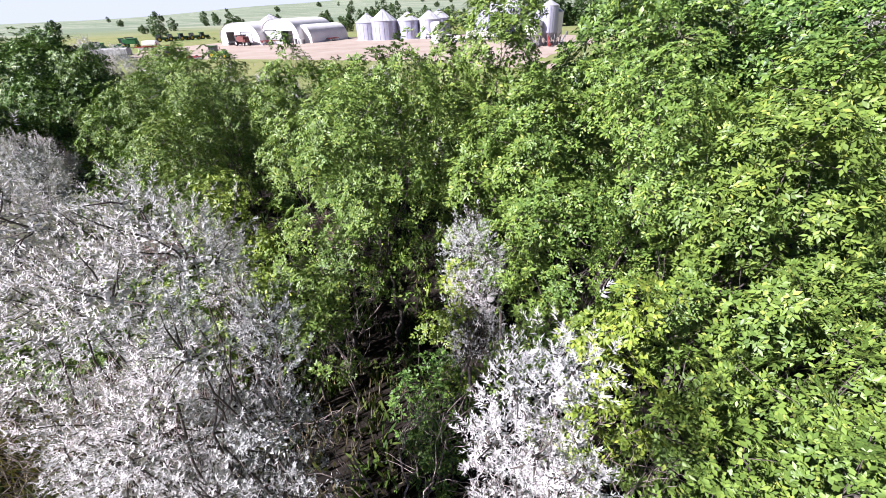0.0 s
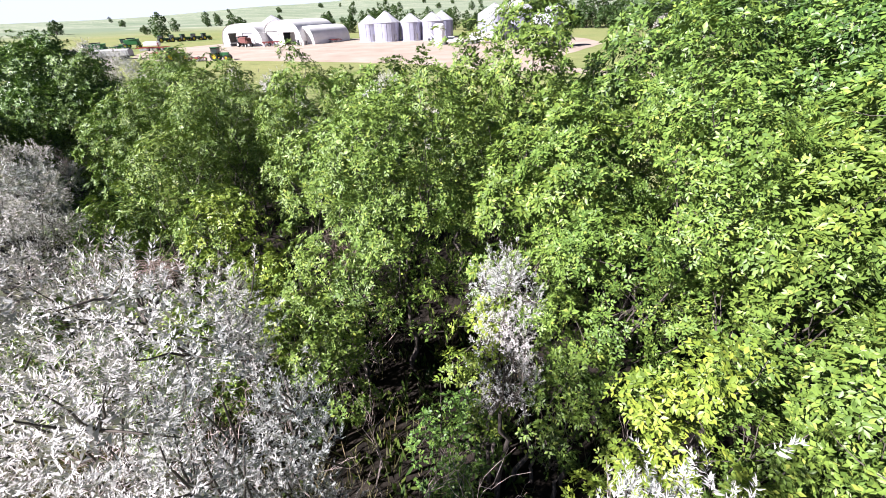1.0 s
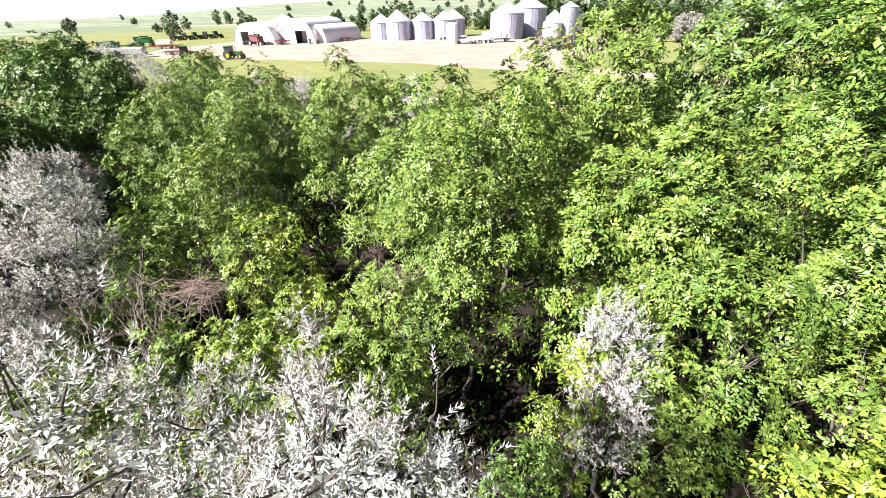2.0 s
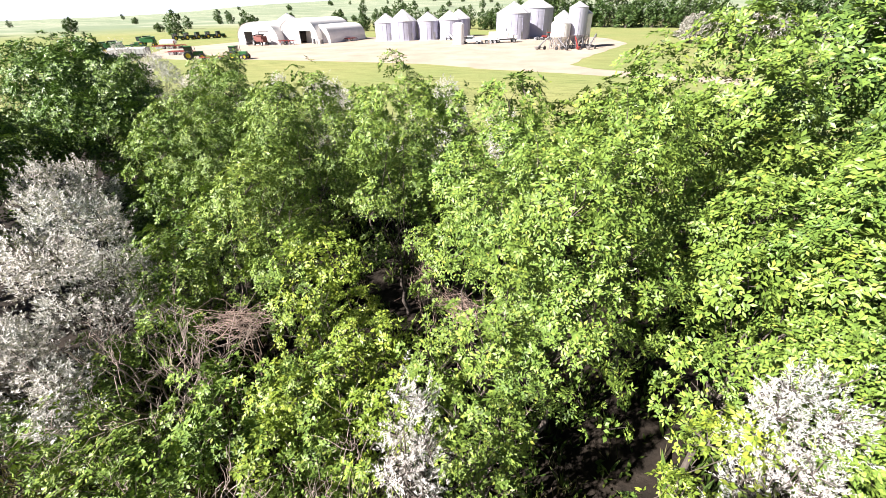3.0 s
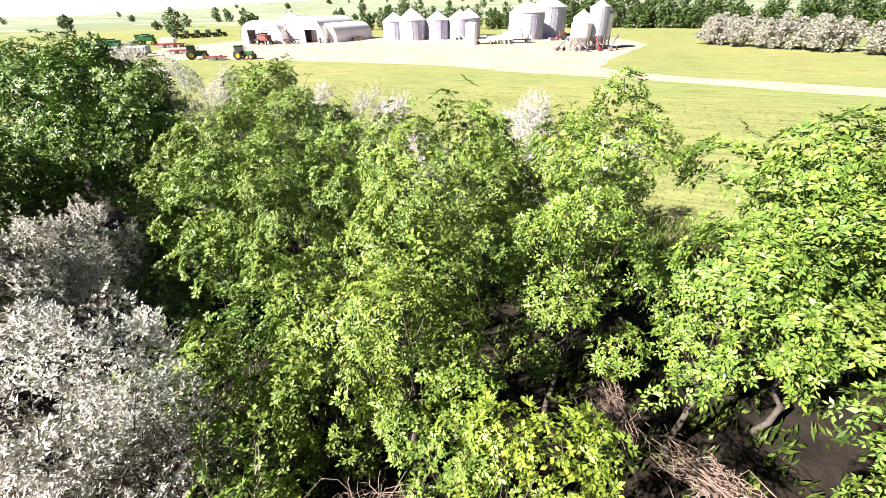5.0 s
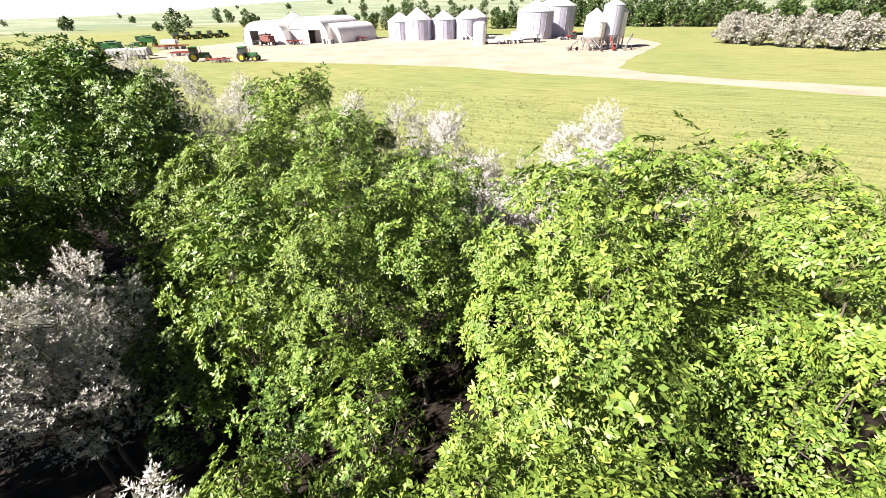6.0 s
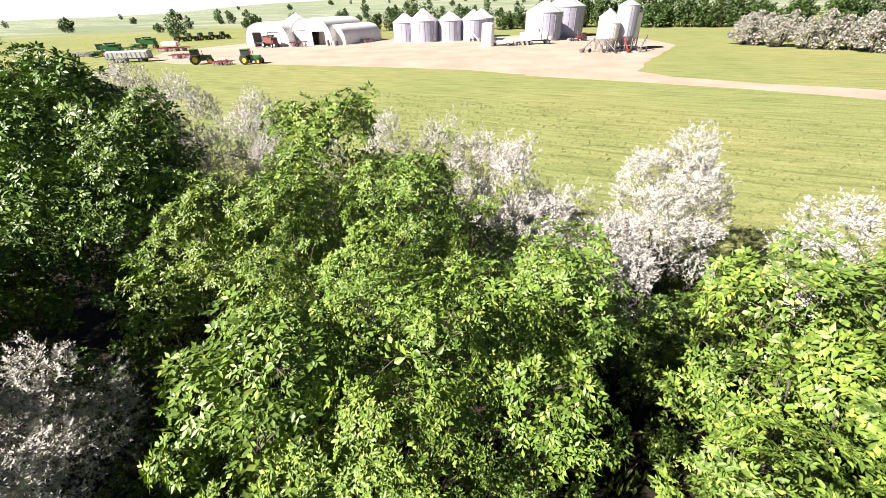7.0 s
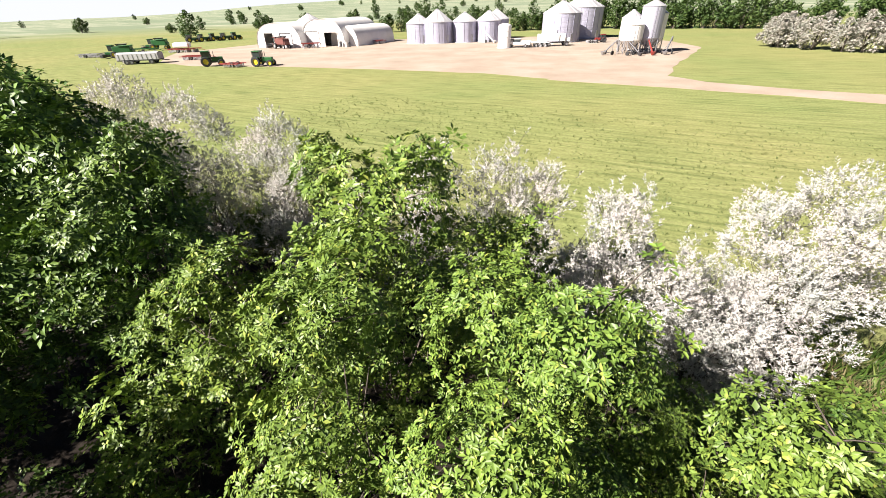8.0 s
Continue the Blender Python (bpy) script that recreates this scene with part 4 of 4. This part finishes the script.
# green trees of the belt, with unseen ones added to shade it: x, y, crown radius, crown foot, top, leaf, detail,
# density
D = LEAF_DARK
for i, (tx, ty, tr, lo, tt, lf, nr, dn) in enumerate([
        (2.1, 7.1, 1.95, 1.0, 7.6, None, 2, 1.0), (3.9, 6.5, 1.7, 1.2, 7.3, None, 1, 1.0), (0.5, 7.7, 1.15, 1.6, 6.5, None, 1, 1.0), (-0.1, 9.9, 1.7, 1.4, 8.0, None, 1, 1.0),
        (-2.1, 8.3, 1.65, 1.4, 7.2, None, 2, 0.9), (-3.2, 7.9, 1.15, 1.4, 6.5, None, 2, 0.7), (-3.3, 11.8, 1.4, 1.4, 6.8, None, 1, 1.0), (-5.65, 12.3, 1.2, 1.0, 7.05, None, 2, 1.0),
        (-8.0, 12.4, 1.45, 1.2, 6.9, None, 3, 1.0), (-8.4, 10.9, 1.1, 1.5, 5.9, None, 2, 1.0), (-1.2, 12.5, 1.4, 1.6, 6.6, None, 0, 1.0),
        (-11.9, 14.3, 1.25, 0.9, 6.15, None, 3, 0.9), (-13.4, 14.1, 1.05, 0.9, 5.5, None, 1, 1.0), (-10.4, 15.0, 1.15, 1.0, 5.9, None, 2, 1.0), (-9.9, 16.5, 0.8, 1.0, 5.6, None, 2, 1.0),
        (-12.3, 16.5, 1.3, 1.0, 6.45, None, 3, 0.95), (-14.5, 17.1, 1.1, 1.0, 5.9, None, 2, 1.0), (-14.2, 19.0, 1.4, 1.0, 6.8, None, 1, 1.0), (-12.6, 19.7, 1.1, 1.0, 5.5, None, 1, 1.0),
        (-11.2, 17.9, 1.2, 1.0, 5.1, None, 2, 1.0), (-17.1, 18.7, 1.3, 0.8, 5.1, None, 1, 1.0),
        # (-24.6, 17.6) and (-26.8, 16.8) are added at and past the left edge to cast shade
        (-20.4, 20.0, 2.0, 0.8, 7.2, D, 0, 1.2), (-18.9, 19.6, 1.4, 0.8, 6.9, D, 1, 1.0), (-24.6, 17.6, 1.9, 0.4, 5.0, D, 0, 1.0), (-21.8, 17.5, 1.3, 0.4, 4.5, D, 0, 1.0), (-26.8, 16.8, 2.2, 0.5, 7.0, D, 0, 0.8), (-23.6, 21.8, 2.4, 0.8, 7.2, D, 0, 1.2), (-27.7, 23.8, 2.5, 0.9, 7.2, D, 0, 0.6),
        (1.9, 12.8, 1.8, 1.6, 6.3, None, 0, 1.2), (4.2, 11.9, 2.3, 1.8, 8.3, D, 0, 1.2), (7.7, 10.6, 2.5, 1.6, 8.4, D, 0, 1.2), (6.3, 7.4, 2.1, 1.6, 7.1, None, 0, 1.1), (8.4, 14.2, 2.4, 1.6, 7.7, None, 0, 0.6),
        (-7.3, 15.0, 1.35, 1.2, 6.0, None, 1, 1.0), (-5.2, 15.0, 1.5, 1.2, 6.1, None, 1, 1.0), (-17.2, 24.0, 0.6, 0.6, 5.4, None, 0, 1.0), (0.6, 16.2, 1.3, 0.8, 5.2, None, 0, 1.0),
        # these five stand out of view, added only to shade the floor
        (-22.0, 14.5, 2.1, 1.0, 6.6, D, 0, 0.8), (-21.4, 12.2, 1.8, 0.5, 6.5, D, 0, 0.9), (-19.6, 11.3, 1.5, 0.5, 5.6, D, 0, 0.8), (-17.6, 6.3, 2.1, 1.4, 6.4, None, 0, 0.7), (-20.8, 9.8, 2.2, 1.4, 7.0, None, 0, 0.7)]):
    ash(tx, ty, tr, lo, tt, 1 + i, lf, nr, dense=dn)

# silver shrubs: near the start, on the near side, and along the field
olive(-2.4, 2.75, 0.8, 1.2, 6.8, 41, (0.0, 0.05), True)
olive(-3.55, 2.9, 0.85, 1.0, 6.8, 61, (0.0, 0.05), True)
olive(0.25, 2.35, 0.48, 1.4, 6.0, 42, (0.05, -0.1), True, 1.5)
olive(-0.05, 5.5, 0.5, 2.0, 5.0, 43, (-0.15, 0.5), True, 1.5)
olive(-4.2, 5.6, 0.32, 2.4, 4.9, 60, (0, 0), True)
for i, (ox, oy, orad, olow, otop) in enumerate([
        (-12.3, 9.6, 1.25, 0.8, 5.0), (-16.4, 12.9, 0.95, 0.6, 4.6), (-17.7, 14.9, 1.0, 0.5, 3.8), (-13.9, 7.6, 1.2, 0.6, 3.4), (-12.4, 7.6, 0.9, 0.4, 3.5), (-11.2, 7.1, 0.6, 0.3, 2.7),
        (-5.6, 22.6, 1.7, 0.6, 4.9), (-10.3, 20.7, 0.8, 0.4, 5.6), (-9.2, 20.8, 0.9, 0.4, 4.6), (-8.4, 20.4, 1.0, 0.3, 3.8), (-7.5, 20.2, 0.9, 0.2, 3.2),
        (-12.3, 24.6, 0.9, 0.4, 5.0), (-11.2, 24.6, 0.75, 0.4, 4.7), (-14.1, 23.5, 0.85, 0.4, 5.3), (-18.9, 24.8, 1.1, 0.3, 6.0), (-17.9, 23.6, 0.8, 0.3, 5.1), (-21.5, 25.0, 1.2, 0.3, 6.3),
        (-24.3, 26.0, 1.5, 0.4, 6.7), (-2.6, 20.6, 0.9, 0.5, 4.2), (-16.0, 23.6, 0.7, 0.4, 4.6), (-9.9, 22.4, 0.9, 0.2, 3.0), (-13.3, 23.0, 0.9, 0.1, 2.7), (-6.9, 22.2, 0.9, 0.1, 2.8)]):
    olive(ox, oy, orad, olow, otop, 44 + i)

# undergrowth, with dark bushes added to imitate shade on the floor
Y = LEAF_YELLOW
for i, (bx, by, br, bt, lf) in enumerate([
        (1.6, 4.3, 0.8, 4.9, Y), (2.9, 4.3, 1.1, 5.1, LEAF), (4.3, 4.2, 1.3, 5.2, LEAF), (2.4, 3.2, 0.9, 4.2, LEAF), (5.6, 4.6, 1.3, 5.0, LEAF), (3.9, 2.7, 1.1, 4.2, LEAF), (0.8, 5.6, 0.6, 3.9, LEAF), (-0.5, 6.1, 0.55, 4.2, Y),
        (-6.6, 9.2, 1.0, 4.5, Y), (-5.6, 8.1, 1.0, 3.4, Y), (-7.6, 9.9, 0.8, 4.5, LEAF), (-9.6, 10.7, 0.95, 4.8, LEAF), (-8.3, 7.4, 1.1, 2.6, LEAF), (-7.0, 7.2, 1.0, 2.8, Y),
        (-3.4, 6.6, 0.9, 3.4, LEAF), (-10.9, 12.4, 0.95, 4.4, LEAF), (-10.7, 10.0, 0.9, 3.7, LEAF), (-4.3, 7.6, 0.7, 3.4, LEAF), (-17.7, 17.3, 0.9, 3.9, LEAF), (-5.0, 6.7, 0.8, 3.2, Y),
        (-9.4, 19.0, 0.9, 2.6, LEAF), (-12.6, 21.4, 1.1, 3.0, LEAF), (-15.6, 21.6, 1.1, 3.2, LEAF), (-12.3, 11.2, 0.9, 3.2, LEAF), (-6.2, 5.9, 1.0, 2.4, LEAF), (-9.7, 6.3, 1.0, 2.0, LEAF),
        (-11.4, 8.2, 0.8, 2.4, LEAF), (-10.5, 6.7, 0.9, 2.6, LEAF), (-8.8, 6.0, 1.0, 2.5, LEAF), (-12.0, 6.3, 1.0, 2.1, LEAF), (-10.3, 8.9, 0.7, 3.0, LEAF), (-6.4, 7.4, 0.8, 3.0, LEAF), (-13.3, 10.9, 0.8, 2.6, LEAF), (-12.6, 13.0, 0.8, 3.0, D), (-7.0, 17.6, 1.0, 3.4, LEAF), (-1.0, 5.6, 0.8, 2.2, D), (-0.7, 4.4, 0.6, 1.8, D),
        # dark leaves here stand in for black shade over the open soil
        (-15.3, 15.2, 0.9, 2.8, D), (-19.6, 15.9, 1.1, 2.2, D), (-16.6, 16.4, 0.8, 2.2, D), (-16.1, 14.8, 0.9, 2.0, D), (-18.0, 16.4, 1.0, 2.2, D), (-14.9, 13.5, 0.8, 1.9, D), (-20.2, 14.4, 1.0, 2.0, D), (-24.0, 19.5, 1.2, 2.6, D), (-26.2, 20.8, 1.3, 2.6, D), (-7.4, 18.4, 1.0, 2.4, D), (-8.7, 18.3, 0.9, 2.6, D), (-6.3, 18.9, 1.0, 2.0, D)]):
    bush(bx, by, br, 0.2, bt, 70 + i, lf)


def dead_bush(x, y, height, spread, seed, stems=9):
    """Leafless grey shrub: forked stems that grow thinner and bend outward."""
    rng = np.random.default_rng(seed)
    t = thing("dead_shrub", x, y)
    for k in range(stems):
        paths = []

        def fork(p, d, ln, r, level):
            q = p + d * ln
            paths.append(bent(rng, p, q, r, r * 0.6, 4, 0.12))
            if level:
                for _ in range(2 if level > 1 else 4):
                    fork(q - d * ln * rng.uniform(0, 0.4), unit(d + rng.normal(size=3) * 0.5 + [0, 0, 0.1]), ln * rng.uniform(0.5, 0.8), r * 0.55, level - 1)
        a = 2 * math.pi * k / stems + rng.uniform(-0.3, 0.3)
        fork(np.array([0.1 * math.cos(a), 0.1 * math.sin(a), -0.05]), unit(np.array([math.cos(a) * spread, math.sin(a) * spread, height])), height * rng.uniform(0.38, 0.55), 0.026, 3)
        raw_part("stem", *tubes(paths, 5), DEAD, t)
    return tagged(t, "bare grey dead shrub with forked twigs", "shrub", "dead shrubs")


dead_bush(-9.7, 7.9, 4.6, 1.8, 301)
dead_bush(-9.5, 7.2, 3.0, 2.0, 302)
dead_bush(-11.6, 7.2, 3.2, 2.2, 303)
dead_bush(-8.2, 5.3, 2.8, 2.0, 304)
dead_bush(-1.3, 4.0, 3.4, 1.2, 305, 4)
dead_bush(-6.4, 4.6, 2.9, 1.8, 306)
dead_bush(-4.9, 4.2, 3.4, 1.8, 310)
dead_bush(-5.7, 5.4, 3.0, 1.7, 311)
dead_bush(-7.7, 4.9, 2.6, 1.8, 312, 7)
dead_bush(-3.4, 7.6, 2.8, 1.0, 307, 7)
dead_bush(1.2, 3.3, 3.6, 1.0, 308, 7)
dead_bush(-7.6, 19.2, 2.0, 1.4, 309, 7)


def brush_pile(x, y, z, r, seed, way):
    """A low heap of cut brown branches with side twigs, lying mostly one way, on older wood."""
    rng = np.random.default_rng(seed)
    paths = []
    for i in range(95):
        u, v = rng.normal() * 0.55 * r, rng.normal() * 0.32 * r
        p = np.array([u * math.cos(way) - v * math.sin(way), u * math.sin(way) + v * math.cos(way), z * (rng.uniform(0.84, 1.0) - 0.12 * (abs(v) / r) ** 2)])
        w = way + rng.normal() * (0.22 if i % 4 else 0.9)
        d = np.array([math.cos(w), math.sin(w), rng.normal() * 0.16])
        ln = rng.uniform(0.35, 1.1)
        q = p + d * ln / 2
        paths.append(bent(rng, p - d * ln / 2, q, rng.uniform(0.005, 0.012), 0.003, 5, 0.2))
        if i % 2:
            fork = unit(d + rng.normal(size=3) * 0.5)
            paths.append(bent(rng, p, p + fork * ln * 0.4, 0.005, 0.002, 3, 0.2))
    for i in range(5):
        a = rng.uniform(0, 6.28)
        paths.append(bent(rng, (0.4 * r * math.cos(a), 0.4 * r * math.sin(a), -0.03), (0.2 * r * math.cos(a), 0.2 * r * math.sin(a), z * 0.86), 0.018, 0.010, 5, 0.1))
    verts, faces = tubes(paths, 5)
    ob = new("brush_pile", raw_mesh("brush_pile", verts, faces, BRUSH))
    ob.matrix_world = pose(x, y, 0)
    return tagged(ob, "heap of bare brown cut branches among bushes", "brush pile", "brush piles", "stuff")


brush_pile(-8.6, 9.0, 2.7, 0.6, 321, 0.1)
brush_pile(-3.9, 10.0, 2.5, 0.45, 323, 2.4)
brush_pile(-4.9, 11.2, 2.2, 0.4, 324, 1.5)


def scatter(name, count, region, seed, mat, label, tall, wide, per):
    """Weeds or dry grass on the ground: tufts of blades, one object."""
    rng = np.random.default_rng(seed)
    p = region(rng, count)
    n = count * per
    base = np.repeat(p, per, axis=0) + np.concatenate([rng.normal(size=(n, 2)) * 0.09, np.zeros((n, 1))], axis=1)
    base[:, 2] = -0.01
    along = unit(rng.normal(size=(n, 3)) * 0.4 + [0, 0, 1])
    ln = np.repeat(tall * rng.uniform(0.4, 1.2, count), per) * rng.uniform(0.6, 1.1, n)
    v, f = leaf_blades(base, along, unit(rng.normal(size=(n, 3)) + [0.01, 0, 0.2]), ln, np.full(n, wide) * rng.uniform(0.6, 1.3, n), 0.1, 4)
    tagged(new(name, raw_mesh(name, v, f, mat)), label, "undergrowth", kind="stuff")


def in_belt(rng, n):
    q = np.stack([rng.uniform(-13, 9, n), rng.uniform(1, 19, n), np.zeros(n)], axis=1)
    q[:, 1] = q[:, 1] * 1.0 - 0.33 * np.clip(q[:, 0], -20, 0) * 0.5
    return q


def field_margin(rng, n):
    u, w = rng.uniform(-30, 12, n), rng.uniform(-1.6, 1.4, n) + rng.normal(size=n) * 0.4
    return np.stack([u * 0.944 + w * 0.33, 20.3 - 0.33 * u + w * 0.944, np.zeros(n)], axis=1)


def near_side(rng, n):
    return np.stack([rng.normal(-9.5, 3.6, n), rng.normal(5.2, 2.2, n), np.zeros(n)], axis=1)


scatter("weeds", 2200, in_belt, 331, WEED, "green weeds on the shady floor of the belt", 0.45, 0.08, 7)
scatter("dry_grass", 2500, near_side, 332, GRASS, "dry tawny grass between the shrubs", 0.6, 0.03, 7)
scatter("margin_grass", 3000, field_margin, 333, GRASS, "tall dry grass along the edge of the field", 0.6, 0.035, 8)
scatter("margin_weeds", 1800, field_margin, 334, WEED, "green weeds along the edge of the field", 0.8, 0.06, 7)


def near_field(rng, n):
    u, w = rng.uniform(-40, 22, n), 22.0 + 26 * rng.random(n) ** 1.5
    return np.stack([u * 0.944 + (w - 20.3) * 0.33, 20.3 - 0.33 * u + (w - 20.3) * 0.944, np.zeros(n)], axis=1)


scatter("crop", 6000, near_field, 335, CROP, "young green crop plants in the field", 0.17, 0.05, 4)


# far trees: a few shapes, copied
def far_tree(seed, r, top, leaf, label, low=0.6, n=1150, size=1.25):
    rng = np.random.default_rng(seed)
    t = thing("field_tree", 0, 0)
    c, rad = crown_lobes(rng, r, low, top, 12)
    which = rng.choice(len(c), n)
    d = unit(rng.normal(size=(n, 3)))
    base = c[which] + d * (rad[which] * rng.uniform(0.55, 1.1, n))[:, None]
    v, f = leaf_blades(base, unit(d + rng.normal(size=(n, 3)) * 0.6), unit(d + [0, 0, 1]), size * rng.uniform(0.4, 0.8, n), size * rng.uniform(0.4, 0.65, n), 0.2, 3)
    raw_part("crown", v, f, leaf, t)
    paths = [bent(rng, (0, 0, -0.3), (0, 0, (low + top) / 2), 0.05 * r + 0.08, 0.08, 5, 0.04)]
    paths += [bent(rng, (0, 0, low + 0.3), cc, 0.09, 0.03, 3) for cc in c[:8]]
    raw_part("trunk", *tubes(paths, 6), BARK, t)
    return tagged(t, label, "tree", "far trees")


def land(x, y):
    r = math.hypot(x, y)
    return float(hill(np.array(r), np.array(math.atan2(x, y)))) if r > 300 else 0.0


F1 = far_tree(201, 4.0, 9.0, LEAF_FAR, "round green tree in the shelter belt behind the bins", -1.6)
F2 = far_tree(202, 3.6, 11.0, LEAF_FAR, "tall green tree in the shelter belt behind the bins", -1.6)
F3 = far_tree(203, 3.6, 6.5, LEAF_FAR, "low broad green tree in the fields", -0.6)
F4 = far_tree(204, 2.8, 5.6, LEAF_FAR_SILVER, "pale silver shrub in a hedge beyond the yard", -0.4, 3400, 0.58)
for f0, m in ((F1, pose(-128.5, 172, 0)), (F2, pose(-40, 190, 0)), (F3, pose(-150, 330, land(-150, 330))), (F4, pose(41, 106, 0))):
    f0.matrix_world = m
rng0 = random.Random(5)
for i in range(64):                      # belt behind the yard
    k = i / 63
    bx = -56 + 180 * k
    by = 190 - 0.10 * (bx + 56) + rng0.uniform(-5, 5) - max(0, bx - 40) * 0.45
    if bx < -2 and i % 2:
        continue
    s = rng0.uniform(0.7, 0.95) if bx < 10 else rng0.uniform(0.9, 1.2)
    copy_thing(rng0.choice((F1, F2, F3)), pose(bx, by, 0, 0, 0, rng0.uniform(0, 360)) @ Matrix.Scale(s, 4))
for i in range(16):                      # pale hedge
    k = i / 15
    copy_thing(F4, pose(41 + 26 * k + rng0.uniform(-1.5, 1.5), 105 - 38 * k + rng0.uniform(-2, 2), 0, 0, 0, rng0.uniform(0, 360)) @ Matrix.Scale(rng0.uniform(0.85, 1.05), 4))
for i in range(52):                      # scattered over the slopes
    az, r = radians(rng0.uniform(-62, 4)), rng0.uniform(300, 1100) if i % 3 else rng0.uniform(240, 420)
    bx, by = r * math.sin(az), r * math.cos(az)
    copy_thing(rng0.choice((F1, F3, F3)), pose(bx, by, land(bx, by), 0, 0, rng0.uniform(0, 360)) @ Matrix.Scale(rng0.uniform(0.6, 1.3), 4))
